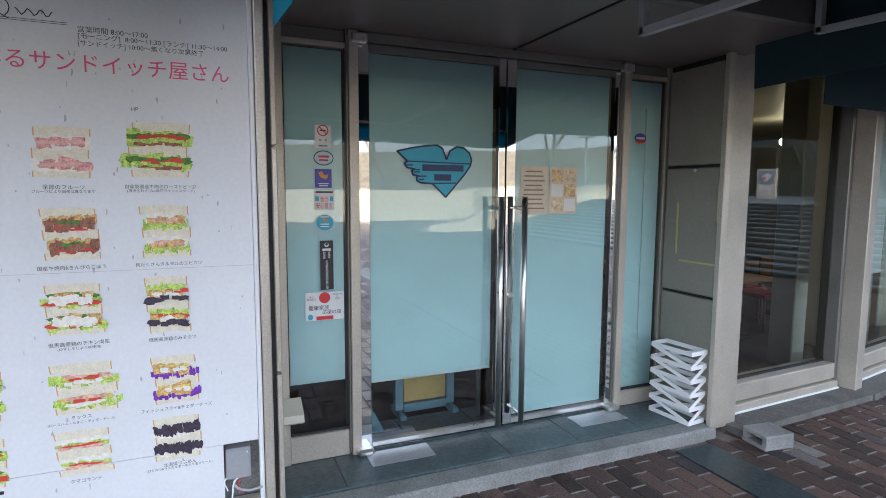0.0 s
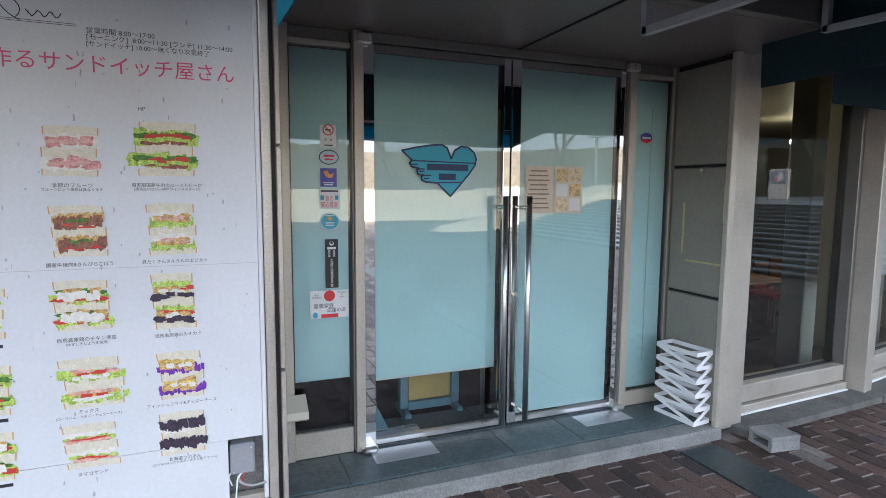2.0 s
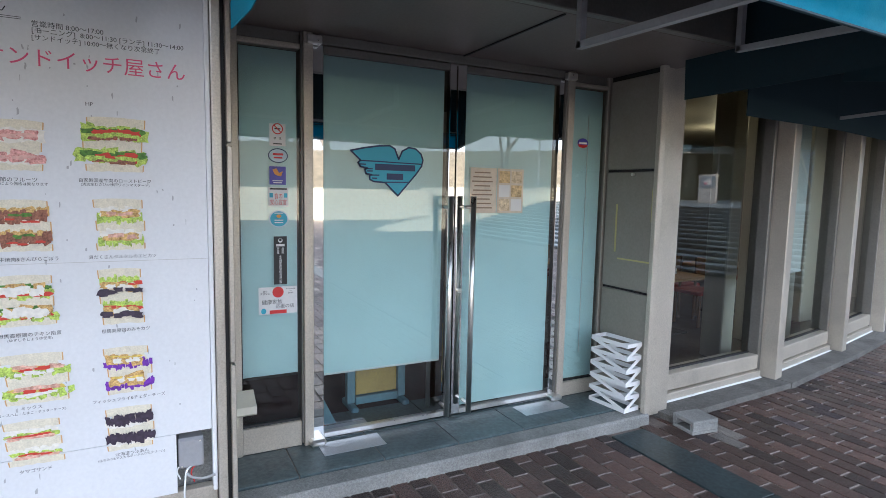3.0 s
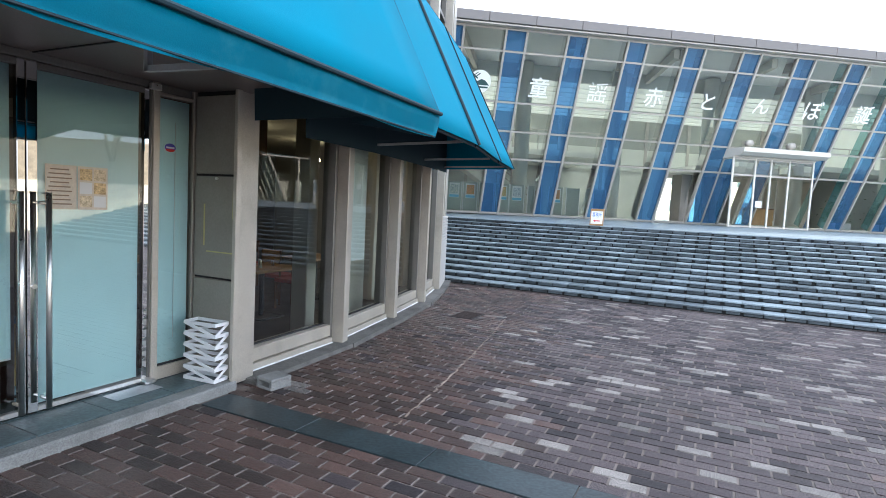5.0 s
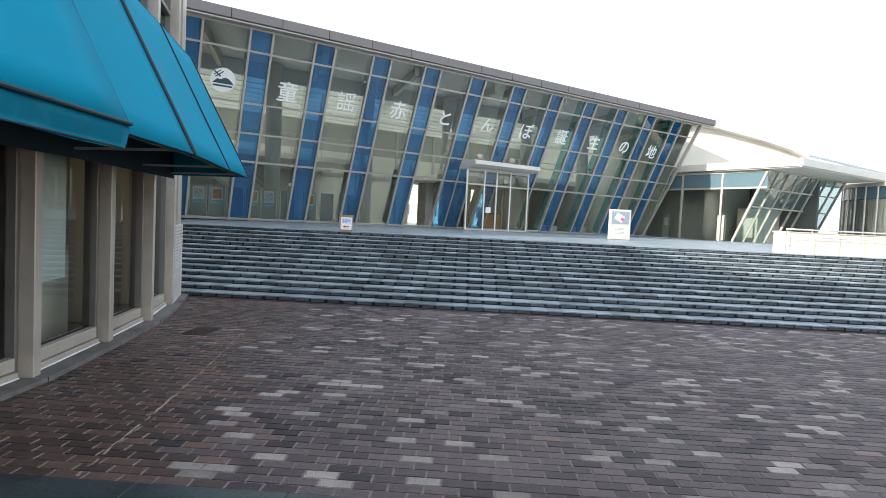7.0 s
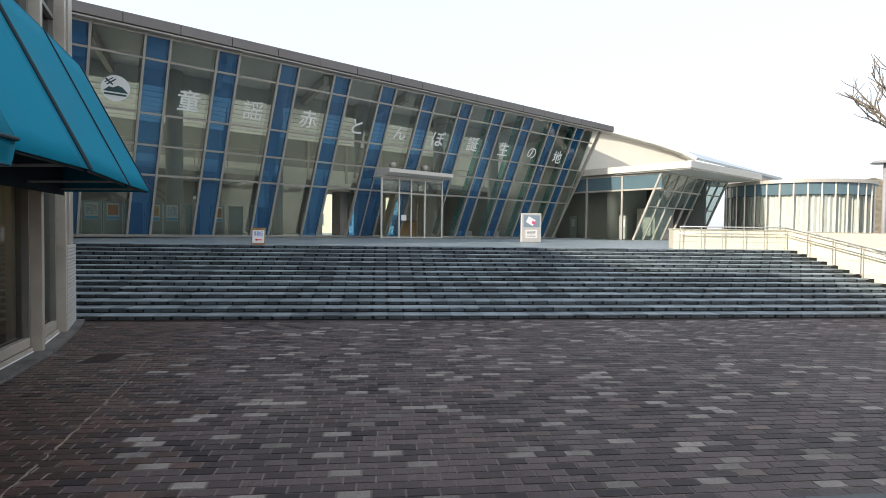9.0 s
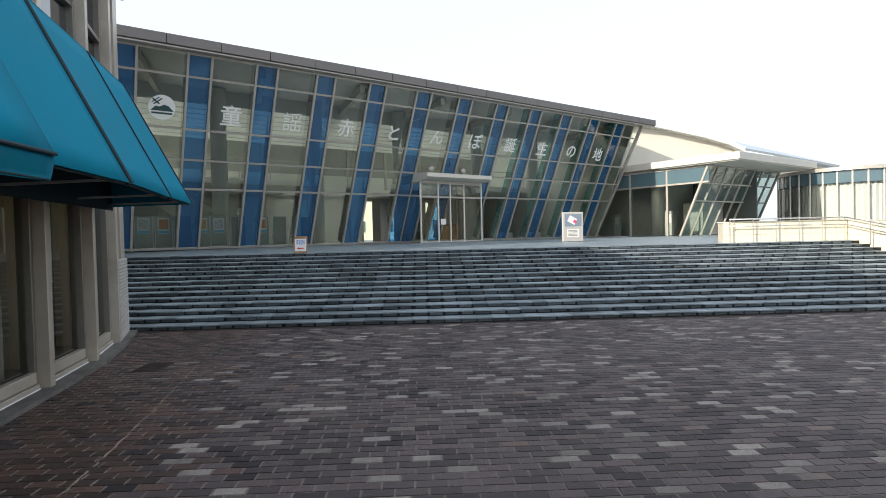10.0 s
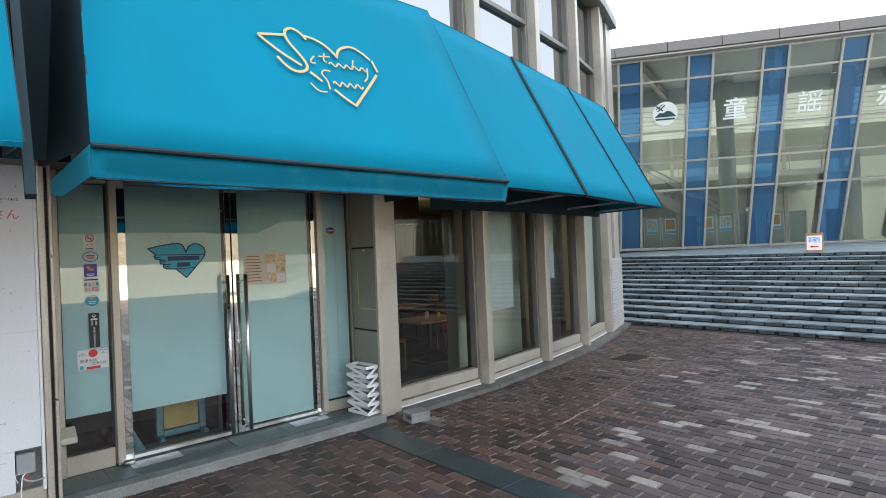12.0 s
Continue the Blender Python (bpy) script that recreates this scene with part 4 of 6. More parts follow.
cable("cable", [(BX - 0.02, 0.035, 0.385), (BX + 0.01, 0.03, 0.36), (BX + 0.02, 0.08, 0.33), (BX + 0.015, 0.15, 0.33)], 0.006, CABLE, junction)
cable("cable", [(BX - 0.02, 0.075, 0.385), (BX + 0.004, 0.035, 0.38), (BX + 0.012, 0.02, 0.32), (BX + 0.02, 0.015, 0.22)], 0.004, WHITE, junction)
cable("cable", [(BX - 0.02, 0.085, 0.385), (BX, 0.05, 0.37), (BX + 0.004, 0.06, 0.31)], 0.003, RED, junction)
cable("cable", [(BX - 0.02, 0.015, 0.385), (BX, -0.01, 0.385), (BX + 0.004, 0.0, 0.335)], 0.003, WHITE, junction)

fixture = thing("wall_light", "ivory wedge-shaped wall light with a grey cable on the post", "wall light", (-3.12, 0.32, 0.3))
part("housing", prism([(-3.16, 0.5), (-3.04, 0.44), (-3.03, 0.4), (-3.05, 0.385), (-3.16, 0.38)], 0.3, 0.42, "y"), IVORY, fixture)
part("mount", bbox((-3.16, 0.25, 0.3), (-3.12, 0.33, 0.38), 0.004), IVORY, fixture)
cable("cable", [(-3.12, 0.29, 0.3), (-3.08, 0.31, 0.22), (-3.0, 0.29, 0.19), (-2.7, 0.24, 0.18), (BX + 0.02, 0.215, 0.12)], 0.006, CABLE, fixture)

# ---- lattice stand and concrete block ----
basket = thing("umbrella_stand", "white metal umbrella stand with a zigzag lattice, on the slate step", "umbrella stand", (-2.87, 3.0, 0.085))
BW, BD, BH = 0.34, 0.16, 0.52
bm_m = Matrix.Translation((-3.05, 2.93, 0.087)) @ Matrix.Rotation(radians(6), 4, "Z")
CORNERS = [(0, 0), (BW, 0), (BW, BD), (0, BD)]
TIER = (BH - 0.03) / 5
for k in range(6):
    z = BH - 0.015 - k * TIER
    bm = bmesh.new()
    for a_, b_ in zip(CORNERS, CORNERS[1:] + CORNERS[:1]):
        bar(bm, (a_[0], a_[1], z), (b_[0], b_[1], z), (0, 0, 1), 0.03, 0.004)
    bm.transform(bm_m)
    part("band", bm, WHITE, basket)
for side in range(4):
    p, q = CORNERS[side], CORNERS[(side + 1) % 4]
    if side % 2:
        p, q = q, p
    for k in range(5):
        bm = bmesh.new()
        bar(bm, (p[0], p[1], BH - 0.015 - k * TIER), (q[0], q[1], BH - 0.015 - (k + 1) * TIER), (0, 0, 1), 0.026, 0.005)
        bm.transform(bm_m)
        part("lattice_bar", bm, WHITE, basket)
BLM = Matrix.Translation((-2.56, 3.3, 0.0)) @ Matrix.Rotation(radians(-7), 4, "Z")
block = thing("concrete_block", "worn grey hollow concrete block on the bricks beside the kerb", "concrete block", (-2.45, 3.4, 0.0))
part("top_shell", bbox((0, 0, 0.072), (0.2, 0.235, 0.102), 0.006, BLM), CONCRETE, block)
part("bottom_shell", bbox((0, 0, 0.0), (0.2, 0.235, 0.028), 0.006, BLM), CONCRETE, block)
for u in (0.0, 0.165):
    part("web", bbox((u, 0.004, 0.026), (u + 0.035, 0.231, 0.074), 0.003, BLM), CONCRETE, block)

# ---- awnings ----
awn = thing("entrance_awning", "turquoise canvas awning with a gold winged heart mark over the entrance", "awning", (-1.5, 1.6, 2.2))
A0, A1, B0, B1 = Vector((-0.74, 0.2, 2.37)), Vector((-0.755, 3.12, 2.35)), Vector((-1.56, 0.3, 4.02)), Vector((-1.56, 3.03, 4.0))


def cloth(p, q, p2, q2, nu=10, nv=8, sag=0.02, thick=0.004, wave=0.004):
    """A stretched canvas panel, slightly sagging."""
    bm = bmesh.new()
    n = (q - p).cross(p2 - p).normalized()
    n = n if n.x > 0 else -n
    grid = []
    for j in range(nv + 1):
        row = []
        for i in range(nu + 1):
            u, v = i / nu, j / nv
            c = p.lerp(q, u).lerp(p2.lerp(q2, u), v)
            d = -sag * math.sin(math.pi * u) * math.sin(math.pi * v) + wave * noise.noise(c * 2.5)
            row.append(bm.verts.new(c + n * d))
        grid.append(row)
    for j in range(nv):
        for i in range(nu):
            bm.faces.new((grid[j][i], grid[j][i + 1], grid[j + 1][i + 1], grid[j + 1][i]))
    bmesh.ops.recalc_face_normals(bm, faces=bm.faces[:])
    bmesh.ops.solidify(bm, geom=bm.faces[:], thickness=thick)
    return bm


part("canopy", cloth(A0, A1, B0, B1), AWNING, awn, smooth=True)
# Extra sheet just inside the canvas, coloured as its underside in shade.
part("underside_shade", sheet([c + Vector((-0.05, 0, 0)) for c in (A0, A1, B1, B0)]), UNDERSHADE, awn, "near-black sheet for the shade under the canvas")
part("side", sheet([A1, (-2.5, 3.14, 2.34), (-2.5, 3.05, 4.3), B1], 0.006), SHADETRIM, awn)
part("side", sheet([A0, (-2.45, 0.2, 2.5), (-2.45, 0.3, 4.3), B0], 0.006), SHADETRIM, awn)
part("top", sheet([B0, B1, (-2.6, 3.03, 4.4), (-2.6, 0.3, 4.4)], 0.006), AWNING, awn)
part("hem", merge(rod(bmesh.new(), A0 + Vector((0.012, 0, -0.005)), A1 + Vector((0.012, 0, -0.005)), 0.014, 8)), SHADETRIM, awn, "hem coloured dark for the shadow along it")
bm = bmesh.new()
rows = []
for i in range(41):
    u = i / 40
    p = A0.lerp(A1, u)
    drop = 0.165 + 0.012 * math.sin(u * 9) - 0.018 * max(0, 1 - u * 8)
    lean_ = 0.03 + 0.012 * noise.noise(Vector((u * 7, 0, 0)))
    rows.append([bm.verts.new(p + Vector((-lean_ * k * k + 0.01 * noise.noise(Vector((u * 9, k * 2, 3))), 0, -drop * k))) for k in (0.06, 0.4, 0.75, 1.0)])
for i in range(40):
    for k in range(3):
        bm.faces.new((rows[i][k], rows[i + 1][k], rows[i + 1][k + 1], rows[i][k + 1]))
bmesh.ops.solidify(bm, geom=bm.faces[:], thickness=0.003)
part("valance", bm, VALANCE, awn, "faded, water-stained valance", True)
part("lower_hem", rod(bmesh.new(), A0 + Vector((-0.024, 0.02, -0.157)), A1 + Vector((-0.024, -0.02, -0.163)), 0.006, 6), SHADETRIM, awn, "dark stitched hem")
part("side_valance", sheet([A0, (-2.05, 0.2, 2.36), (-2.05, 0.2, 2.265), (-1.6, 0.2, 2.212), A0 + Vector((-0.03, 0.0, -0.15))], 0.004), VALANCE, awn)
part("side_valance", sheet([A1, (-1.5, 3.14, 2.37), (-1.5, 3.12, 2.3), A1 + Vector((-0.03, -0.02, -0.17))], 0.004), SHADETRIM, awn)
# gold outline mark on the canvas
CU, CV = (A1 - A0).normalized(), (B0 - A0).normalized()
CO = A0 + CU * 1.5 + CV * 0.7
CNN = CU.cross(CV)
CNN = CNN if CNN.x > 0 else -CNN
def wave(u0, u1, v0, v1, amp, turns):
    return [(u0 + (u1 - u0) * k / (turns * 4), v0 + (v1 - v0) * k / (turns * 4) + amp * math.sin(k * math.pi / 2)) for k in range(turns * 4 + 1)]


pen = [[(-0.33, 0.36), (-0.48, 0.32), (-0.52, 0.31), (-0.48, 0.27), (-0.37, 0.18), (-0.25, 0.11)],
       [(-0.16, 0.37), (-0.19, 0.42), (-0.25, 0.45), (-0.3, 0.42), (-0.32, 0.38), (-0.31, 0.31), (-0.24, 0.21), (-0.2, 0.13), (-0.21, 0.08), (-0.25, 0.05), (-0.31, 0.04), (-0.37, 0.08), (-0.41, 0.14)],
       [(-0.16, 0.4), (-0.07, 0.39), (0.01, 0.34), (0.06, 0.27)], [(0.06, 0.26), (0.09, 0.34), (0.16, 0.39), (0.23, 0.41), (0.31, 0.37), (0.36, 0.32)], [(0.38, 0.31), (0.39, 0.25), (0.4, 0.21)], [(0.38, 0.17), (0.28, 0.04), (0.11, -0.17)], [(0.11, -0.17), (0.05, -0.13), (-0.03, -0.06)], [(-0.19, 0.06), (-0.15, 0.03), (-0.12, 0.0)]]
fine_pen = [[(-0.21, -0.04), (-0.18, -0.08), (-0.15, -0.1), (-0.1, -0.09)], [(-0.13, 0.22), (-0.17, 0.17), (-0.16, 0.15), (-0.13, 0.16)], [(-0.04, 0.27), (-0.06, 0.2), (-0.04, 0.19)], [(-0.09, 0.23), (0.0, 0.25)], [(0.2, 0.27), (0.17, 0.18)], [(0.31, 0.22), (0.29, 0.12), (0.25, 0.08)], [(-0.03, 0.11), (-0.08, 0.11), (-0.11, 0.07), (-0.07, 0.02), (-0.07, -0.06)], wave(-0.02, 0.31, 0.18, 0.2, 0.022, 5), wave(-0.03, 0.22, 0.0, 0.02, 0.024, 4)]
marks = [(p, 0.021) for p in pen] + [(p, 0.012) for p in fine_pen]
for path_, wdt in marks:
    for _ in range(2):   # rounds the corners of the pen line
        cut = [path_[0]]
        for (ua, va), (ub, vb) in zip(path_[:-1], path_[1:]):
            cut += [(ua * 0.75 + ub * 0.25, va * 0.75 + vb * 0.25), (ua * 0.25 + ub * 0.75, va * 0.25 + vb * 0.75)]
        path_ = cut + [path_[-1]]
    bm = bmesh.new()
    for k, quad in enumerate(stripe(path_, wdt)):
        bm.faces.new([bm.verts.new(CO + CU * u + CV * v + CNN * (0.006 + 0.0002 * (k % 2))) for u, v in quad])
    part("gold_stroke", bm, GOLD, awn, "gold pen line of a winged heart")
# steel frame under the canvas
FR = thing("awning_frame", "white-painted square steel tubes under the awning", "awning frame", (-2.0, 1.6, 2.6))
for y, z in ((0.42, 2.43), (1.82, 2.42), (3.02, 2.56)):
    part("arm", bar(bmesh.new(), (-2.04, y, z), (-0.86 if z < 2.5 else -1.3, y, z - 0.03), (0, 0, 1), 0.035, 0.035), TUBE, FR)
    part("upright", bar(bmesh.new(), (-2.03, y, z - 0.015), (-2.03, y, 3.6), (1, 0, 0), 0.035, 0.035), TUBE, FR)
part("front_tube", bar(bmesh.new(), (-0.8, 0.25, 2.4), (-0.8, 3.08, 2.38), (0, 0, 1), 0.03, 0.03), TUBE, FR)

AW2 = [((-1.0, 3.13, 2.35), (-1.62, 3.0, 4.0)), ((-1.2, 4.9, 2.345), (-1.95, 4.61, 4.0)), ((-1.61, 6.65, 2.34), (-2.3, 6.17, 4.0)), ((-1.82, 7.8, 2.33), (-2.65, 7.63, 4.0))]
for i in range(3):
    aw = thing("window_awning", "turquoise canvas awning over the shop windows", "awning", AW2[i][0], "awnings over the windows")
    p, p2, q, q2 = [Vector(c) for c in (*AW2[i], *AW2[i + 1])]
    part("canopy", cloth(p, q, p2, q2, 8, 8, 0.012), AWNING, aw, smooth=True)
    part("underside_shade", sheet([c + Vector((-0.045, 0, 0)) for c in (p, q, q2, p2)]), UNDERSHADE, aw, "near-black sheet for the shade under the canvas")
    part("top", sheet([p2, q2, (q2[0] - 0.85, q2[1] + 0.25, 4.35), (p2[0] - 0.95, p2[1] + 0.25, 4.35)], 0.006), AWNING, aw)
    part("seam_piping", rod(bmesh.new(), q + Vector((0.004, 0, 0)), q2 + Vector((0.004, 0, 0)), 0.022 if i == 0 else 0.012, 8), SHADETRIM, aw, "dark seam between canvas panels")
    part("front_tube", bar(bmesh.new(), p + Vector((-0.05, 0.02, 0.0)), q + Vector((-0.05, -0.02, 0.0)), (0, 0, 1), 0.03, 0.03), SHADETRIM, aw)
    part("cross_tube", bar(bmesh.new(), q + Vector((-0.14, -0.06, 0.03)), q + Vector((-1.35, 0.2, 0.03)), (0, 0, 1), 0.025, 0.025), TUBE, aw)
    ca, cb = Vector((*NODES[i], 0)) + Vector((0.27, 0.3 if i == 0 else 0.0, 0)), Vector((*NODES[i + 1], 0)) + Vector((0.27, 0, 0))
    part("back_cloth", sheet([ca + Vector((0, 0, 2.275)), cb + Vector((0, 0, 2.275)), cb + Vector((0, 0, 3.9)), ca + Vector((0, 0, 3.9))], 0.005), UNDERSHADE, aw)
    if i == 2:
        part("side", sheet([q, q2, (q2[0] - 0.85, q2[1] + 0.3, 4.35), (q[0] - 1.7, q[1] + 0.4, 2.33)], 0.006), AWNING, aw)
left = thing("board_awning", "turquoise canvas awning over the menu board", "awning", (-1.6, -2, 2.3))
L0, L1, M0, M1 = Vector((-0.74, -4.0, 2.36)), Vector((-0.66, -0.06, 2.34)), Vector((-1.56, -4.0, 4.0)), Vector((-1.54, -0.1, 4.0))
part("canopy", cloth(L0, L1, M0, M1), AWNING, left, smooth=True)
part("side", sheet([L1, (-2.45, -0.03, 2.55), (-2.45, -0.05, 4.2), M1], 0.006), SHADETRIM, left)
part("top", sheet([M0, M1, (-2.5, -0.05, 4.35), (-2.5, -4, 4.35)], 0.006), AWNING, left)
part("support_tube", bar(bmesh.new(), (-0.78, -0.03, 2.12), (-1.52, -0.03, 4.0), (1, 0, 0), 0.05, 0.04), SHADETRIM, left, "dark edge pole")
# Added sheet that stands in for the shade in this gap.
part("gap_shade", sheet([(-2.28, -0.05, 2.52), (-2.28, 0.34, 2.52), (-2.28, 0.34, 4.3), (-2.28, -0.05, 4.3)], 0.006), SHADETRIM, left, "dark sheet added for the shade between two awnings")
part("valance", sheet([L0, L1, L1 + Vector((-0.02, 0, -0.02)), L0 + Vector((-0.02, 0, -0.02))], 0.004), VALANCE, left)

# ---- building bodies behind and above the shop front ----
body = thing("shop_building", "beige metal-clad building above the shop, unseen walls sized for its shadow", "building", (-9, 0, 0))
# Unseen walls block the sun; heights set to shade the plaza, not the ramp.
part("upper_wall", bbox((-16, -16, 2.86), (-2.62, 3.1, 9.0)), WALLCAT, body)
part("upper_wall", bbox((-16, 3.1, 6.8), (-3.4, 4.2, 9.0)), WALLCAT, body)
part("front_wall", bbox((-3.2, -16, 0.0), (-2.64, 0.19, 2.85)), WALLCAT, body)
part("roof", prism([(-3.0, 3.3), (-3.15, 4.9), (-3.5, 6.4), (-3.95, 8.1), (-4.3, 9.4), (-4.75, 10.7), (-16, 10.7), (-16, 3.3)], FAR_TOP - 0.19, FAR_TOP - 0.01), WALLCAT, body)
part("middle_floor", prism([(-2.98, 3.32), (-3.12, 4.9), (-3.47, 6.4), (-3.9, 8.1), (-4.27, 9.4), (-4.7, 10.68), (-15.9, 10.68), (-15.9, 3.32)], 2.75, 4.0), WALLCAT, body)
part("rear_wall", bbox((-16.2, -16, 0), (-16.0, 10.7, 9)), WALLCAT, body)
part("north_wall", bbox((-16, 10.5, 0), (-4.8, 10.7, FAR_TOP - 0.2)), WALLCAT, body)
# Unseen block, added to keep the sun off the left steps.
shade_body = thing("shade_block", "unseen block added to shade the steps", "building", (-16, 15, 0))
part("wall", bbox((-24, 10.75, 0), (-11, 18, 12)), WALLCAT, shade_body)

# ---- cafe room ----
room = thing("cafe_room", "cafe room with dark floor and walls coloured dark for its dimness", "room", (-6, 5, 0), kind="structure")
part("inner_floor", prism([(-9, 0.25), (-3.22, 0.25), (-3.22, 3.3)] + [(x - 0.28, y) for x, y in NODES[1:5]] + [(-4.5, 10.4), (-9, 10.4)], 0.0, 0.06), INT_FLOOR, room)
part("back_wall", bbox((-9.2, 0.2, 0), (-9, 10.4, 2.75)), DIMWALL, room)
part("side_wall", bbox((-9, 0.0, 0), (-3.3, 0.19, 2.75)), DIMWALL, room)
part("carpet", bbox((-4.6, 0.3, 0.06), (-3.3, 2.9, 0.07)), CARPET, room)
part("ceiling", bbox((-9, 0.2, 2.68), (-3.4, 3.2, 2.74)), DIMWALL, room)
part("wood_pelmet", bbox((-4.0, 3.4, 2.2), (-3.85, 4.7, 2.7)), WOOD, room)
for x, y, half in ((-3.5, 5.02, 0.09), (-3.8, 6.25, 0.36), (-4.22, 7.85, 0.36), (-4.65, 9.4, 0.14)):
    part("inner_column", bbox((x - 0.12, y - half, 0.06), (x + 0.12, y + half, 2.75), 0.01), INT_WALL, room)
for i, z, share in ((1, 0.95, 0.62), (2, 1.3, 0.5), (3, 0.3, 0.86)):
    a, b, t, n = seg(i)
    bl = thing("roller_blind", "white roller blind lowered behind the window", "blind", tuple(a), "window blinds")
    part("cloth", bbox((0.06, -0.3, z), ((b - a).length * share, -0.29, 2.6), 0, frame_of(a, t, n)), BLIND, bl)
    part("weight_bar", bbox((0.06, -0.305, z - 0.02), ((b - a).length * share, -0.285, z), 0.002, frame_of(a, t, n)), WHITE, bl)


def table(x, y):
    t_ = thing("cafe_table", "honey-coloured wooden cafe table", "table", (x, y, 0.06), "cafe tables")
    part("tabletop", bbox((x - 0.35, y - 0.45, 0.72), (x + 0.35, y + 0.45, 0.755), 0.01), WOODLT, t_)
    part("pedestal", rod(bmesh.new(), (x, y, 0.08), (x, y, 0.72), 0.035), DARK, t_)
    part("foot", bbox((x - 0.22, y - 0.22, 0.06), (x + 0.22, y + 0.22, 0.085), 0.006), DARK, t_)


def chair(x, y, turn):
    m_ = Matrix.Translation((x, y, 0.06)) @ Matrix.Rotation(radians(turn), 4, "Z")
    c = thing("cafe_chair", "wooden cafe chair with a red vinyl seat", "chair", (x, y, 0.06), "cafe chairs")
    part("seat", bbox((-0.2, -0.2, 0.4), (0.2, 0.2, 0.46), 0.015, m_), REDSEAT, c)
    part("backrest", bbox((-0.19, 0.17, 0.62), (0.19, 0.2, 0.84), 0.01, m_), WOODLT, c)
    for sx in (-0.18, 0.18):
        part("back_post", bbox((sx - 0.015, 0.17, 0.0), (sx + 0.015, 0.2, 0.84), 0.004, m_), WOOD, c)
        part("leg", bbox((sx - 0.015, -0.19, 0.0), (sx + 0.015, -0.16, 0.4), 0.004, m_), WOOD, c)


for x, y in ((-4.5, 5.35), (-5.0, 7.1), (-6.3, 4.6), (-6.6, 6.4)):
    table(x, y)
    chair(x - 0.1, y + 0.75, 0)
    chair(x - 0.1, y - 0.75, 180)
for dx, dy, hgt, mt in ((-0.1, 0.05, 0.09, WHITE), (0.08, -0.12, 0.11, IVORY), (0.0, 0.2, 0.07, WHITE)):
    shaker = solid("condiment_jar", rod(bmesh.new(), (-4.5 + dx, 5.35 + dy, 0.755), (-4.5 + dx, 5.35 + dy, 0.755 + hgt), 0.025, 12, 0.02), mt, "small white condiment jar on the cafe table", "jar", "jars on the table")
for x, y in ((-5.3, 5.6), (-5.5, 7.6)):
    pl = thing("ceiling_lamp", "small lit half-round ceiling lamp in the cafe", "ceiling lamp", (x, y, 2.74), "cafe lamps")
    bm = bmesh.new()
    bmesh.ops.create_uvsphere(bm, u_segments=16, v_segments=8, radius=0.1, matrix=Matrix.Translation((x, y, 2.42)) @ Matrix.Diagonal((1, 1, 0.7, 1)))
    part("globe", bm, LAMP, pl, "", True)
    part("stem", rod(bmesh.new(), (x, y, 2.48), (x, y, 2.75), 0.015), STEEL, pl)
cab = thing("door_cabinet", "pale blue wooden stand with a yellowed panel inside the entrance", "cabinet", (-3.66, 1.4, 0.09))
CY = 0.16
for y in (1.02 + CY, 1.42 + CY):
    part("side_post", bbox((-3.7, y - 0.03, 0.12), (-3.64, y + 0.03, 0.66), 0.004), BLUEWOOD, cab)
    part("foot", bbox((-3.8, y - 0.025, 0.07), (-3.54, y + 0.025, 0.12), 0.01), BLUEWOOD, cab)
part("top_rail", bbox((-3.72, 0.96 + CY, 0.66), (-3.62, 1.48 + CY, 0.7), 0.006), BLUEWOOD, cab)
part("panel", bbox((-3.685, 1.06 + CY, 0.17), (-3.66, 1.385 + CY, 0.655), 0.004), YELLOWP, cab)
part("lower_rail", bbox((-3.7, 1.055 + CY, 0.1), (-3.645, 1.39 + CY, 0.16), 0.004), BLUEWOOD, cab)
solid("door_wedge", prism([(0.9, 0.09), (1.0, 0.09), (0.9, 0.3)], -3.5, -3.42, "x"), BLUEWOOD, "pale blue wooden wedge on the entrance floor", "wedge")

# ---- drain grate and slate band in the plaza ----
grate = thing("drain_grate", "rusty iron drain grate set in the brick paving", "drain grate", (-2.4, 7.7, 0.0))
part("frame", bbox((-2.6, 7.42, -0.01), (-2.22, 7.97, 0.004)), DARK, grate)
for k in range(12):
    part("grate_bar", bbox((-2.58, 7.445 + k * 0.043, 0.0), (-2.24, 7.465 + k * 0.043, 0.009)), METAL_RUST, grate)
band = thing("slate_band", "damp dark slate slabs across the brick plaza", "paving band", (3, 2.9, 0), kind="structure")
x = -2.6
k = 0
while x < 22:
    ln_ = 0.98 + 0.02 * ((k * 5) % 3)
    part("slab", bbox((x + 0.004, 2.735, -0.015), (x + ln_ - 0.004, 3.045, 0.006), 0.003), WETSLATE, band)
    x += ln_
    k += 1

# ---- glass hall ----
PITCH, BLUE_W, S0, S_END = 2.34, 0.78, -18.8, 13.7
H_ROOF = 6.78
TRANSOMS = [0.05, 2.27, 3.30, 4.33, 6.02, 6.72]
front = thing("glass_hall", "large public hall with a leaning glass front and blue glass strips", "building", tuple(HALL))
lines = []
s = S0
while s < 13.0:
    lines += [s, s + BLUE_W]
    s += PITCH
for s in lines:
    mull = part("mullion", bar(bmesh.new(), hall(s, 0), hall(s, H_ROOF), HE, 0.075, 0.16), HALLMETAL, front)
    part("glass_fin", sheet([hall(s - 0.02, 0.05, -0.09), hall(s - 0.02, 0.05, -0.5), hall(s - 0.02, H_ROOF - 0.1, -0.5), hall(s - 0.02, H_ROOF - 0.1, -0.09)]), FIN, mull, "teal glass fin")
for h in TRANSOMS:
    part("transom", bar(bmesh.new(), hall(S0, h), hall(S_END, h), HUP, 0.065, 0.1), HALLMETAL, front)
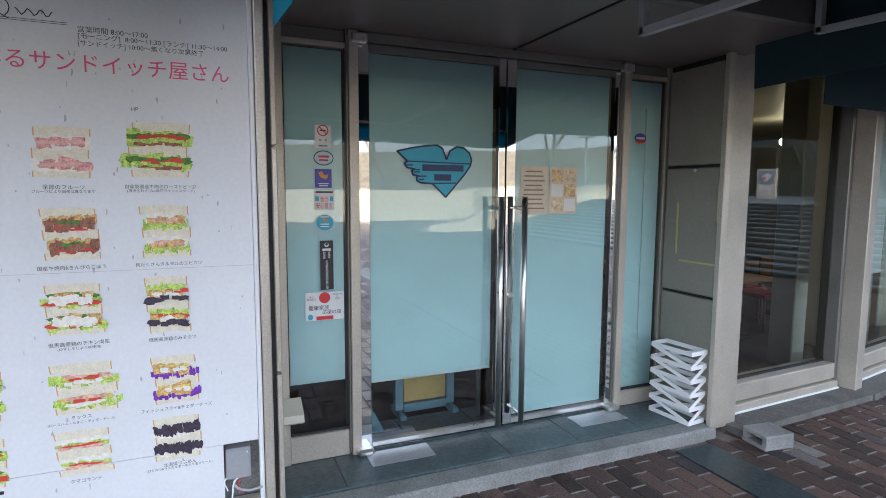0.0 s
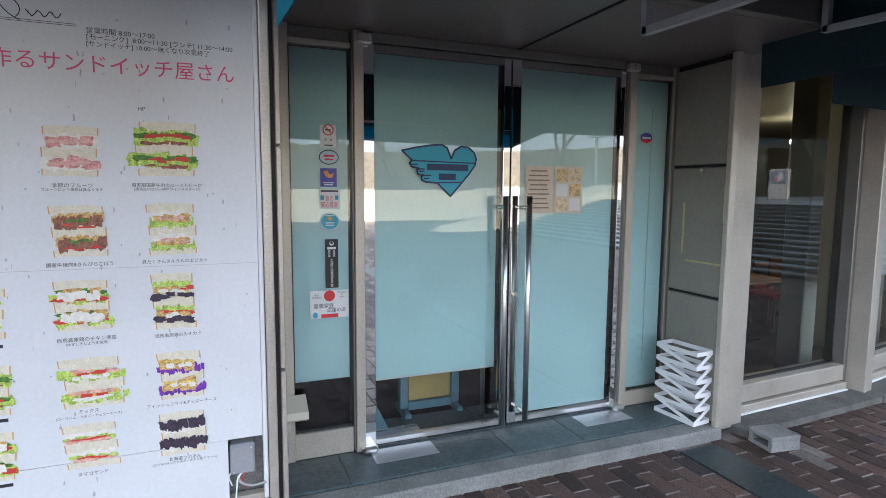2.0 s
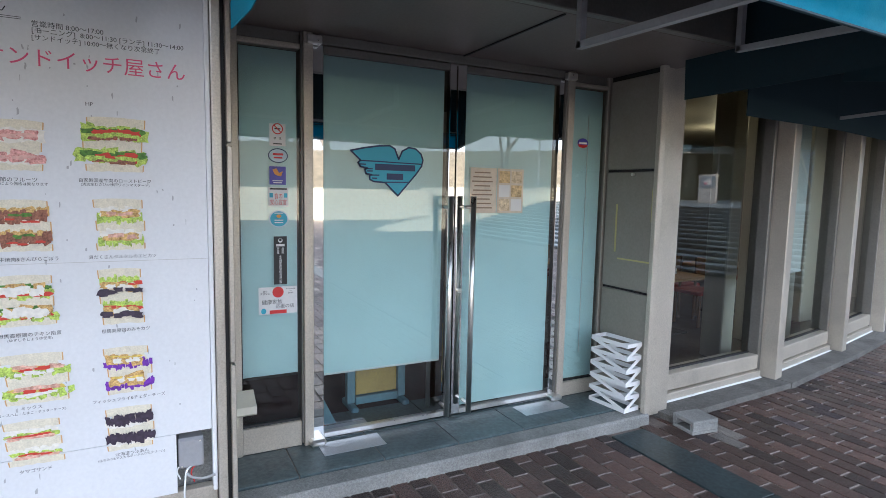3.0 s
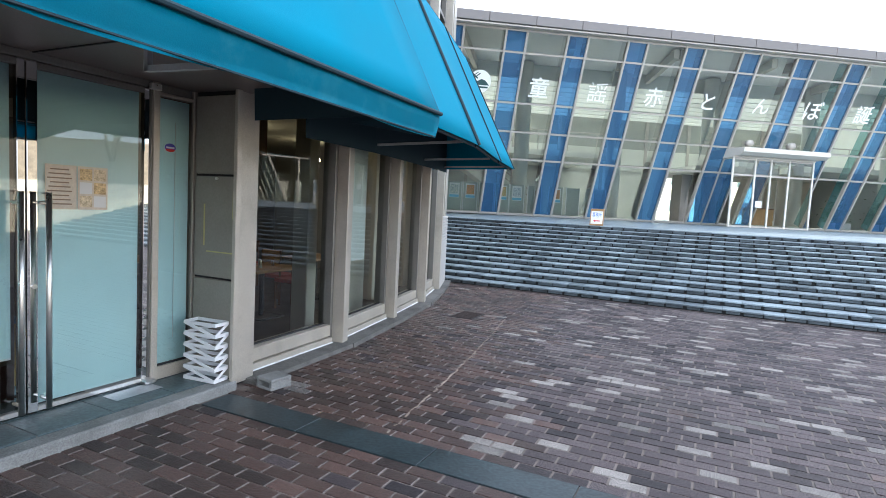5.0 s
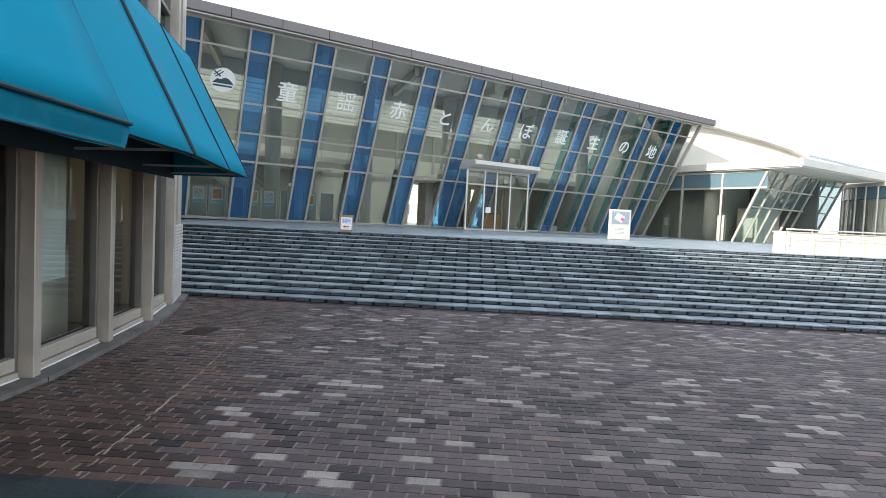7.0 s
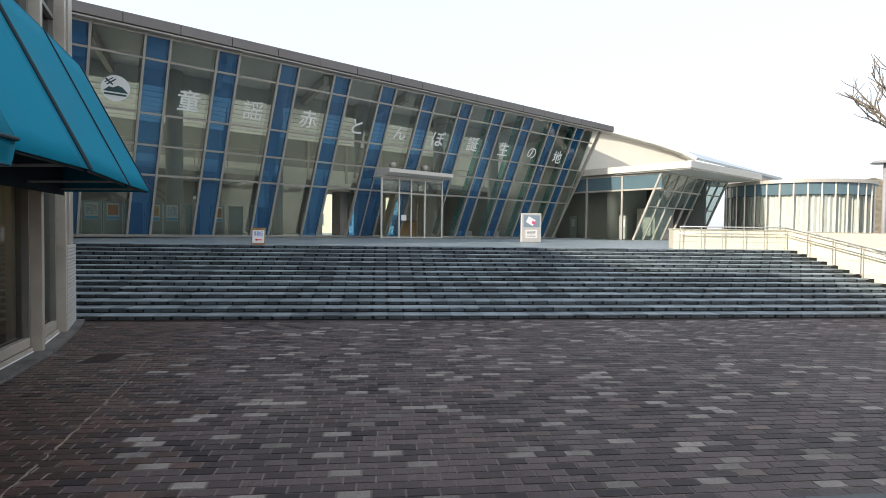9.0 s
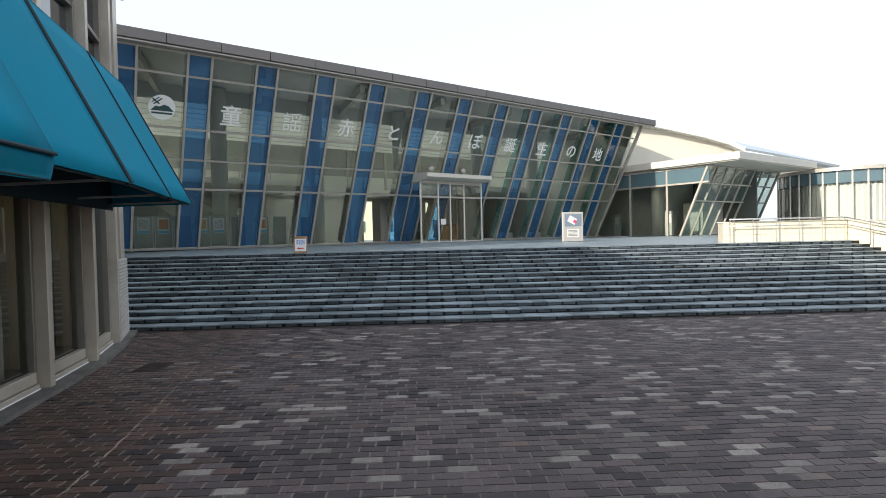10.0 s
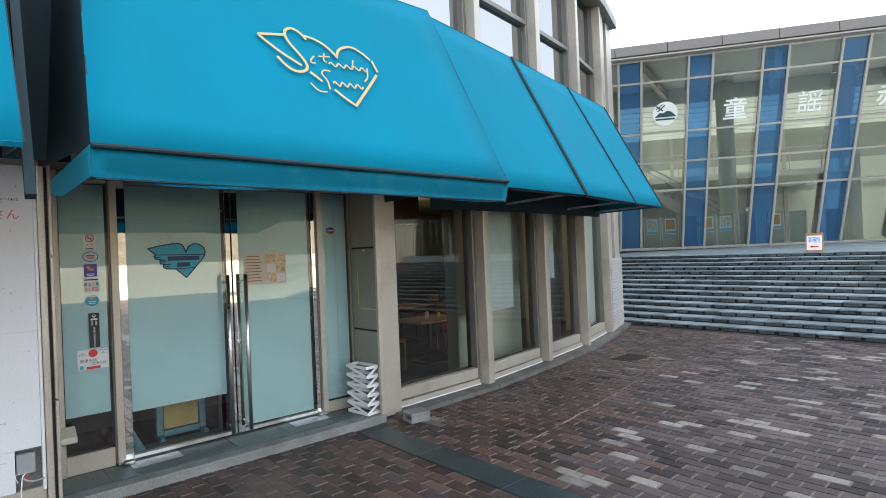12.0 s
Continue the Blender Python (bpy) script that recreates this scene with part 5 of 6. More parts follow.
part("end_mullion", bar(bmesh.new(), hall(S_END - 0.4, 0), hall(S_END + 0.4, H_ROOF), HE, 0.1, 0.2), HALLMETAL, front)
lines.append(S_END)
for i in range(len(lines) - 1):
    a, b = lines[i] + 0.037, lines[i + 1] - 0.037
    blue = i % 2 == 0
    for j in range(len(TRANSOMS) - 1):
        h0, h1 = TRANSOMS[j] + 0.032, TRANSOMS[j + 1] - 0.032
        if not blue and j == 0 and -4.3 < a < 4.0:
            continue
        ob = part("pane", sheet([hall(a, h0), hall(b, h0), hall(b, h1), hall(a, h1)]), BLUEGLASS if blue else MUSGLASS, front, "blue film pane" if blue else "")
        ob.visible_shadow = False
for k in range(20):
    a = -19.4 + k * 1.72
    fm = Matrix((HE, HN, Vector((0, 0, 1)))).transposed().to_4x4()
    fm.translation = hall(a, H_ROOF, 0.1)
    part("fascia_panel", bbox((0.008, 0, 0.07), (1.712, 0.3, 0.4), 0.01, fm), FASCIA, front, "brown-grey roof edge panel")
    if k % 2 == 0:
        part("eave_soffit", bbox((0.0, -0.1, 0.0), (3.44, 0.22, 0.06), 0.005, fm), HALLMETAL, front)
part("roof", sheet([hall_in(-19.4, -3.2, 7.12), hall_in(14.4, -3.2, 7.12), hall_in(14.4, 1.5, 7.35), hall_in(-19.4, 1.5, 7.35)], 0.1), FASCIA, front)
part("rear_roof", sheet([hall_in(-19.4, 1.5, 7.36), hall_in(14.0, 1.5, 7.36), hall_in(14.0, 2.6, 7.45), hall_in(-19.4, 2.6, 7.45)], 0.1), FASCIA, front)
# Added, unseen opening that lets daylight in to brighten the hall.
part("fill_roof_sheet", sheet([hall_in(-19.4, 2.5, 7.8), hall_in(14.0, 2.5, 7.8), hall_in(14.0, 12.3, 8.2), hall_in(-19.4, 12.3, 8.2)]), MILK, front, "milky roof sheet added to brighten the hall")
part("ceiling", sheet([hall_in(-19.4, -2.95, 6.78), hall_in(13.6, -2.95, 6.78), hall_in(13.6, 2.5, 7.0), hall_in(-19.4, 2.5, 7.0)]), WHITE, front, "pale grey-green ceiling")
# Beams spaced so that the camera can't see the roof sheet.
for k in range(9):
    d = -2.5 - k * 1.1
    part("cross_beam", bbox((-19.4, d - 0.15, 6.35), (13.6, d, 7.45), 0, HM), HALLWALL, front, "pale beam under the added roof sheet")
for a, b in ((-19.4, 2.8), (5.7, 8.2), (9.8, 13.6)):
    part("back_wall", bbox((a, -12.2, 0), (b, -12, 3.2), 0, HM), HALLWALL, front)
part("back_wall", bbox((-19.4, -12.2, 2.9), (13.6, -12, 4.6), 0, HM), HALLWALL, front)
part("rear_glazing", bbox((2.8, -12.12, 0.0), (5.7, -12.08, 2.9), 0, HM), MUSGLASS, front, "clear rear glazing").visible_shadow = False
part("rear_glazing", bbox((8.2, -12.12, 0.0), (9.8, -12.08, 2.9), 0, HM), MUSGLASS, front, "clear rear glazing").visible_shadow = False
part("rear_glazing_post", bbox((4.1, -12.14, 0.02), (4.2, -12.06, 2.88), 0, HM), HALLMETAL, front)
part("rear_upper_wall", bbox((-19.4, -12.15, 4.6), (13.6, -12.05, 8.1), 0, HM), OLIVE, front, "grey-green upper rear wall")
for k in range(12):
    part("rear_mullion", bbox((-19.4 + k * 3, -12.05, 0.02), (-19.2 + k * 3, -11.95, 8.0), 0, HM), HALLMETAL, front)
part("side_wall", sheet([hall_in(-19.4, 12, 0), hall_in(-19.4, 0, 0), hall_in(-19.4, -3, 6.8), hall_in(-19.4, 12, 7.6)], 0.1), HALLWALL, front)
part("side_wall", sheet([hall_in(13.5, 12, 0), hall_in(13.5, 0, 0), hall_in(13.5, -3, 6.8), hall_in(13.5, 12, 7.6)], 0.1), HALLWALL, front)
part("inner_floor", bbox((-19.4, -12, -0.02), (13.6, 0.0, 0.02), 0, HM), HALLFLOOR, front)
part("gallery", bbox((-19.2, -12, 3.15), (-3.6, -5.2, 3.45), 0.01, HM), HALLWALL, front)
part("gallery", bbox((3.0, -12, 3.15), (13.4, -4.2, 3.45), 0.01, HM), HALLWALL, front)
for a, b, d in ((-19, -3.7, -5.25), (3.1, 13.3, -4.25)):
    rail = part("gallery_rail", bbox((a, d - 0.03, 4.42), (b, d + 0.03, 4.48), 0.01, HM), HALLMETAL, front)
    k = a
    while k < b:
        part("rail_post", bbox((k, d - 0.02, 3.45), (k + 0.04, d + 0.02, 4.42), 0, HM), HALLMETAL, rail)
        k += 1.6
for s in (-14.2, -9.6, -5.1, -0.4, 5.0, 9.6):
    p = hall_in(s, 1.9, 0)
    part("round_column", rod(bmesh.new(), p, p + Vector((0, 0, 6.9)), 0.34, 20), HALLWALL, front, "", True)
for k in range(8):
    a = -17.5 + k * 4.2
    part("roof_beam", bar(bmesh.new(), hall_in(a, -2.6, 6.55), hall_in(a + 4.2, 11.8, 7.1), (0, 0, 1), 0.35, 0.2), HALLMETAL, front)
# inner stair, rising to the gallery
stair = thing("hall_stair", "pale concrete staircase inside the glass hall", "staircase", tuple(hall_in(-9, 3.6, 0)))
NST = 18
prof = [(-8.3, 0.02)]
for k in range(NST):
    prof += [(-8.3 - k * 0.28, 0.02 + (k + 1) * 0.185), (-8.3 - (k + 1) * 0.28, 0.02 + (k + 1) * 0.185)]
prof += [(-8.3 - NST * 0.28, NST * 0.185 - 0.25), (-8.0 - 0.9, 0.02)]
bm = prism(prof, -4.8, -3.5, "y")
bm.transform(HM)
part("flight", bm, HALLWALL, stair)
for d in (-3.45, -4.85):
    part("handrail", bar(bmesh.new(), HM @ Vector((-8.2, d, 0.95)), HM @ Vector((-8.3 - NST * 0.28, d, 4.3)), (0, 0, 1), 0.06, 0.04), HALLMETAL, stair)
    for k in range(0, NST, 3):
        q = HM @ Vector((-8.3 - k * 0.28, d, 0.1 + k * 0.185))
        part("baluster", rod(bmesh.new(), q, q + Vector((0, 0, 0.9)), 0.015, 6), HALLMETAL, stair)
# letters on the glass
UPL = HUP.normalized()
for k, ch in enumerate("童謡赤とんぼ誕生の地"):
    s = -10.2 + k * PITCH
    lt = thing("glass_letter", "white character stuck on the hall glass", "letter", tuple(hall(s, 4.9, 0.02)), "letters on the hall glass")
    text("character", ch, LETTER, hall(s, 4.93, 0.03), HE, UPL, lt, height=0.76 if ch not in "とんの" else 0.64, bold=0.0 if ch == "謡" else 0.0011)
emb = thing("round_emblem", "white round emblem on the hall glass", "emblem", tuple(hall(-12.52, 4.95, 0.02)))
EC = hall(-12.52, 4.96, 0.03)
part("disc", flat(ring(0.43), EC, HE, UPL), LETTER, emb)
for o in ([(-0.36, -0.12), (-0.2, 0.04), (-0.08, 0.02), (0.06, 0.1), (0.2, 0.06), (0.38, -0.12)], rect(0.66, 0.06, 0, -0.2), *stripe([(-0.3, 0.28), (-0.1, 0.12)], 0.05), *stripe([(-0.26, 0.1), (-0.02, 0.3)], 0.04), *stripe([(-0.32, 0.16), (-0.1, 0.34)], 0.03)):
    part("motif", flat(o, EC, HE, UPL, 0.01), DARKTEAL, emb)
# display panels with posters
for k, s in enumerate((-12.85, -12.15, -11.45, -10.75, -10.1, -9.3, -8.35, -7.55, -6.3)):
    dp = thing("display_panel", "grey felt display panel with a poster behind the hall glass" if k in (0, 1, 3, 4, 6) else "grey felt display panel behind the hall glass", "display panel", tuple(hall_in(s, 0.5, 0)), "display panels in the hall")
    pm = HM @ Matrix.Translation((s, -0.35 - 0.05 * (k % 2), 0.02)) @ Matrix.Rotation(radians(4 * (-1) ** k), 4, "Z")
    part("felt", bbox((-0.3, -0.02, 0.06), (0.3, 0.02, 1.28), 0.008, pm), PANELGREY, dp)
    for sx in (-0.31, 0.31):
        part("upright", bbox((sx - 0.015, -0.025, 0.0), (sx + 0.015, 0.025, 1.3), 0.004, pm), WHITE, dp)
    if k in (0, 1, 3, 4, 6):
        part("poster", bbox((-0.21, 0.022, 0.6), (0.21, 0.026, 1.22), 0, pm), WHITE, dp)
        part("poster_picture", bbox((-0.17, 0.0265, 0.78), (0.17, 0.03, 1.16), 0, pm), POSTERS[k % 5], dp)
        part("poster_band", bbox((-0.2, 0.031, 0.62), (0.2, 0.034, 0.72), 0, pm), SKYBLUE, dp)

# entrance box with canopy
box_e = thing("entrance_vestibule", "glazed entrance box with a beige canopy in front of the hall", "vestibule", (2.9, 26.6, 1.5))
VM = Matrix((HE, HN, Vector((0, 0, 1)))).transposed().to_4x4()
VM.translation = Vector((1.41, 25.61, 1.49))
VW = 3.74
for x in (0.0, 1.0, 1.72, 2.56, VW - 0.07):
    part("frame_post", bbox((x, -0.07, 0), (x + 0.07, 0, 2.85), 0.004, VM), WHITEWALL, box_e)
for z in (0.0, 2.12, 2.78):
    part("frame_rail", bbox((0.07, -0.065, z), (VW - 0.07, -0.005, z + 0.07), 0.004, VM), HALLMETAL, box_e)
for x0, x1 in ((0.07, 1.0), (1.07, 1.72), (1.79, 2.56), (2.63, VW - 0.07)):
    for z0, z1 in ((0.07, 2.12), (2.19, 2.78)):
        part("pane", glazing(x0, z0, x1, z1, -0.03, VM), MUSGLASS, box_e).visible_shadow = False
for x in (0.0, VW - 0.06):
    part("side_pane", sheet([VM @ Vector(c) for c in ((x + 0.03, -0.08, 0.05), (x + 0.03, -2.0, 0.05), (x + 0.03, -2.0, 2.8), (x + 0.03, -0.08, 2.8))]), MUSGLASS, box_e).visible_shadow = False
    part("side_post", bbox((x, -2.06, 0), (x + 0.06, -2.0, 2.85), 0.004, VM), HALLMETAL, box_e)
bm = prism([(-1.6, 2.93), (0.4, 2.93), (0.62, 3.04), (0.62, 3.2), (0.56, 3.23), (-1.6, 3.23)], 0.0, VW + 0.14, "x")
bm.transform(VM)
part("canopy", bm, CANOPY, box_e)
part("canopy_beam", bbox((-0.02, -1.6, 2.852), (VW + 0.02, 0.03, 2.926), 0.01, VM), CANOPY, box_e)
for x in (0.45, 2.35):
    lampx = part("canopy_lamp", rod(bmesh.new(), VM @ Vector((x, 0.1, 3.42)), VM @ Vector((x, 0.36, 3.42)), 0.13, 16), HALLMETAL, box_e, "round floodlight on the canopy", True)
    part("lamp_foot", bbox((x - 0.04, 0.18, 3.23), (x + 0.04, 0.28, 3.32), 0.005, VM), HALLMETAL, lampx)
part("notice", bbox((1.15, 0.001, 0.85), (1.45, 0.004, 1.12), 0, VM), PAPER2, box_e)
for x0, x1 in ((-0.95, -0.45), (VW + 0.6, VW + 1.1)):
    part("stone_pier", bbox((x0, -2.9, 0), (x1, -2.1, 2.2), 0.01, VM), PANEL, box_e)
desk = thing("reception_desk", "brown wooden reception desk inside the hall", "desk", tuple(hall_in(5.2, 4.6, 0)))
part("counter", bbox((4.0, -5, 0.02), (6.6, -4.3, 0.95), 0.02, HM), WOODLT, desk)
part("worktop", bbox((3.95, -5.05, 0.95), (6.65, -4.25, 1.0), 0.01, HM), WOOD, desk)

# planters behind the glass
prng = random.Random(9)
for s in (5.6, 7.9):
    pl = thing("indoor_plant", "leafy green plant in a white planter behind the hall glass", "plant", tuple(hall_in(s, 0.5, 0)), "plants in the hall")
    part("planter", bbox((s - 0.6, -0.7, 0.02), (s + 0.6, -0.2, 0.4), 0.02, HM), WHITE, pl)
    bm = bmesh.new()
    for k in range(420):
        c = HM @ Vector((s + prng.gauss(0, 0.3), -0.45 + prng.gauss(0, 0.14), 0.4 + abs(prng.gauss(0.35, 0.35))))
        d = Vector((prng.uniform(-1, 1), prng.uniform(-1, 1), prng.uniform(-0.3, 1))).normalized()
        e = d.orthogonal().normalized() * 0.03
        bm.faces.new([bm.verts.new(q) for q in (c, c + d * 0.06 + e, c + d * 0.13, c + d * 0.06 - e)])
    part("leaves", bm, PLANT, pl)

# ---- signs on the deck ----
asign = thing("office_sign", "small wooden easel sign with blue lettering and red arrow", "sign", (-2.15, 16.55, DECK))
AM = Matrix.Translation((-2.4, 16.55, DECK + 0.005)) @ Matrix.Rotation(radians(-8), 4, "X")
part("board", bbox((0.0, 0.0, 0.0), (0.4, 0.02, 0.5), 0.008, AM), WOODLT, asign)
part("face", bbox((0.03, -0.006, 0.05), (0.37, -0.001, 0.46), 0, AM), WHITE, asign)
part("rear_leg", bbox((0.02, 0.12, 0.0), (0.38, 0.14, 0.48), 0.004, Matrix.Translation((-2.4, 16.55, DECK + 0.005)) @ Matrix.Rotation(radians(9), 4, "X")), WOODLT, asign)
text("lettering", "事務所", SIGNBLUE, AM @ Vector((0.2, -0.0075, 0.32)), (1, 0, 0), AM.to_3x3() @ Vector((0, 0, 1)), asign, width=0.27, height=0.15)
part("arrow", flat([(-0.1, 0), (-0.04, 0.04), (-0.04, 0.015), (0.1, 0.015), (0.1, -0.015), (-0.04, -0.015), (-0.04, -0.04)], AM @ Vector((0.2, -0.0075, 0.14)), (1, 0, 0), AM.to_3x3() @ Vector((0, 0, 1)), 0.001), RED, asign)
ped = thing("information_stand", "white metal information stand with a poster on the deck", "information stand", (7.4, 21.6, 1.46))
PM = Matrix.Translation((6.98, 21.3, 1.455)) @ Matrix.Rotation(radians(10), 4, "Z")
part("stand", bbox((0.0, 0.0, 0.0), (0.86, 0.12, 1.16), 0.015, PM), PALETILE, ped)
part("poster", bbox((0.08, -0.006, 0.6), (0.78, -0.001, 1.08), 0, PM), POSTERGREY, ped)
part("poster_shape", bbox((0.22, -0.009, 0.72), (0.56, -0.0065, 0.98), 0, PM @ Matrix.Translation((0.38, 0, 0.85)) @ Matrix.Rotation(radians(28), 4, "Y") @ Matrix.Translation((-0.38, 0, -0.85))), WHITE, ped)
part("poster_shape", bbox((0.44, -0.012, 0.74), (0.58, -0.0095, 0.86), 0, PM @ Matrix.Translation((0.48, 0, 0.8)) @ Matrix.Rotation(radians(28), 4, "Y") @ Matrix.Translation((-0.48, 0, -0.8))), PINK, ped)
part("notice", bbox((0.17, -0.006, 0.17), (0.68, -0.001, 0.5), 0, PM), PAPER2, ped)
for k in range(5):
    part("print_bar", bbox((0.22, -0.008, 0.23 + k * 0.05), (0.6, -0.0065, 0.245 + k * 0.05), 0, PM), INK, ped)

# ---- sunlit building beyond the hall ----
far = thing("cream_building", "sunlit cream building beyond the glass hall", "building", (-2, 78, 1.4))
part("wall", bbox((-22, 78, 0), (26, 86, 9), 0.05), CREAM, far)
part("roof", bbox((-22.5, 77.5, 9), (26.5, 86.5, 9.5), 0.05), FASCIA, far)
for k in range(12):
    for z in (2.6, 6.0):
        part("window", bbox((-20 + k * 3.8, 77.9, z), (-18 + k * 3.8, 77.99, z + 1.5), 0.02), BANDBLUE, far)
part("sign", bbox((-1.2, 77.8, 3.4), (0.6, 77.88, 4.1), 0.02), RED, far, "red sign board")

# ---- side wing, canopy, round pavilion ----
wing = thing("side_wing", "low wing of the hall with a flat canopy and leaning glass", "building", (16, 33, 1.49))
W0, W1 = Vector((13.2, 36.7, 1.49)), Vector((17.6, 30.5, 1.49))
wt = (W1 - W0).normalized()
wn_ = Vector((wt.y, -wt.x, 0))
WM = Matrix((wt, wn_, Vector((0, 0, 1)))).transposed().to_4x4()
WM.translation = W0
wl = (W1 - W0).length
part("roof_slab", bbox((-3, -8, 4.05), (wl + 0.2, 0.35, 4.45), 0.02, WM), CANOPY, wing)
part("glass_band", bbox((0, -0.05, 3.05), (wl, 0.0, 3.9), 0, WM), BANDBLUE, wing)
for k in range(3):
    part("frame_post", bbox((k * wl / 3 - 0.06, -0.1, 0), (k * wl / 3 + 0.06, 0.05, 4.05), 0.005, WM), HALLMETAL, wing)
part("frame_rail", bbox((0, -0.09, 2.98), (wl, 0.04, 3.08), 0.005, WM), HALLMETAL, wing)
part("frame_rail", bbox((0, -0.09, 3.88), (wl, 0.04, 4.0), 0.005, WM), HALLMETAL, wing)
part("pane", glazing(0, 0.02, wl, 2.98, -0.03, WM), MUSGLASS, wing).visible_shadow = False
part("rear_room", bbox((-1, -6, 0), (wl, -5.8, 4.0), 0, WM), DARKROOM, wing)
for u in (0.5,):
    part("round_column", rod(bmesh.new(), WM @ Vector((wl * u, -1.0, 0)), WM @ Vector((wl * u, -1.0, 4.0)), 0.36, 20), WHITEWALL, wing, "", True)
for k, x in enumerate((0.9, 4.6)):
    part("poster_stand", bbox((x, -0.6, 0.02), (x + 0.55, -0.5, 1.5), 0.01, WM), PANELGREY, wing)
    part("poster", bbox((x + 0.12, -0.498, 0.8), (x + 0.42, -0.494, 1.3), 0, WM), PAPER2, wing)
# canopy along the leaning glass
KM = Matrix((HE, HN, Vector((0, 0, 1)))).transposed().to_4x4()
KM.translation = W1
part("canopy", bbox((-0.4, -3, 4.05), (9.6, 1.9, 4.45), 0.02, KM), CANOPY, wing)
part("canopy_soffit", bbox((-0.3, -2.9, 4.0), (9.5, 1.8, 4.045), 0, KM), CANOPY, wing)
for k in range(9):
    x = k * 1.1
    part("leaning_mullion", bar(bmesh.new(), KM @ Vector((x, -1.75, 0)), KM @ Vector((x, 0.0, 4.0)), HE, 0.12 if k in (0, 8) else 0.06, 0.12), HALLMETAL, wing)
for z in (2.0, 3.0, 3.95):
    part("leaning_rail", bar(bmesh.new(), KM @ Vector((0, -1.75 + z * 0.4375, z)), KM @ Vector((8.8, -1.75 + z * 0.4375, z)), (0, 0, 1), 0.07, 0.1), HALLMETAL, wing)
for x0, x1, z0 in ((0, 3.3, 0.0), (3.3, 6.6, 2.0), (6.6, 8.8, 0.0)):
    part("leaning_pane", sheet([KM @ Vector((x0, -1.75 + z0 * 0.4375, z0)), KM @ Vector((x1, -1.75 + z0 * 0.4375, z0)), KM @ Vector((x1, 0, 4.0)), KM @ Vector((x0, 0, 4.0))]), WINGGLASS, wing).visible_shadow = False
part("portal", bbox((3.3, -3.5, 0), (6.6, -2.2, 2.05), 0.01, KM), CANOPY, wing)
part("inner_wall", bbox((1.2, -4.4, 0), (11, -4.2, 4.0), 0, KM), HALLWALL, wing)
part("end_wall", bbox((9.0, -4.2, 0), (9.1, -1.8, 4.0), 0, KM), HALLWALL, wing)
# gable with curved roof edge behind the wing
gable = thing("curved_roof_hall", "hall with a curved white roof edge behind the low wing", "building", (19, 38, 1.49))
curve = [(12.5, 9.25), (15.0, 9.3), (17.15, 9.07), (18.8, 8.7), (20.6, 8.28), (22.2, 7.8), (23.3, 7.3)]
part("wall", prism([(12.5, 1.5)] + [(x, z - 0.28) for x, z in curve] + [(23.3, 1.5)], 37.2, 37.4, "y"), WHITEWALL, gable)
bm = bmesh.new()
for (xa, za), (xb, zb) in zip(curve[:-1], curve[1:]):
    bar(bm, (xa, 36.9, za - 0.14), (xb, 36.9, zb - 0.14), (0, 1, 0), 0.6, 0.3)
part("roof_edge", bm, ROOFM, gable, "white curved roof edge")
part("roof", sheet([(20.0, 37.5, 8.4), (23.4, 36.7, 7.1), (31.2, 38.5, 6.05), (31.0, 40, 6.2)], 0.15), GREYROOF, gable)
part("roof_shade", sheet([(23.4, 36.9, 7.0), (31.2, 38.8, 5.95), (31.2, 38.9, 5.3), (23.4, 37.0, 5.3)], 0.05), HALLMETAL, gable)
pav = thing("round_pavilion", "round pavilion with white curtains behind tall glass", "building", (30.4, 36, 1.49))
PR, PC = 4.43, Vector((30.4, 36.0, 1.49))
bm = bmesh.new()
bmesh.ops.create_cone(bm, cap_ends=True, segments=64, radius1=PR + 0.18, radius2=PR + 0.18, depth=0.22, matrix=Matrix.Translation(PC + Vector((0, 0, 3.86))))
part("roof", bm, HALLMETAL, pav)
bm = bmesh.new()
bmesh.ops.create_cone(bm, cap_ends=False, segments=64, radius1=PR, radius2=PR, depth=0.75, matrix=Matrix.Translation(PC + Vector((0, 0, 3.38))))
part("upper_band", bm, BANDBLUE, pav)
bm = bmesh.new()
for k in range(260):
    a0, a1 = 2 * math.pi * k / 260, 2 * math.pi * (k + 1) / 260
    r0, r1 = PR - 0.25 + 0.05 * math.sin(k * 2.1), PR - 0.25 + 0.05 * math.sin((k + 1) * 2.1)
    q = [PC + Vector((r0 * math.cos(a0), r0 * math.sin(a0), 0)), PC + Vector((r1 * math.cos(a1), r1 * math.sin(a1), 0))]
    bm.faces.new([bm.verts.new(c) for c in (q[0], q[1], q[1] + Vector((0, 0, 3)), q[0] + Vector((0, 0, 3)))])
part("curtain", bm, CURTAIN, pav)
for k in range(36):
    a0 = 2 * math.pi * k / 36
    c = PC + Vector((PR * math.cos(a0), PR * math.sin(a0), 0))
    part("mullion", rod(bmesh.new(), c, c + Vector((0, 0, 3.8)), 0.055, 6), CANOPY, pav)
bm = bmesh.new()
bmesh.ops.create_cone(bm, cap_ends=False, segments=72, radius1=PR - 0.05, radius2=PR - 0.05, depth=2.9, matrix=Matrix.Translation(PC + Vector((0, 0, 1.5))))
part("glazing", bm, MUSGLASS, pav).visible_shadow = False

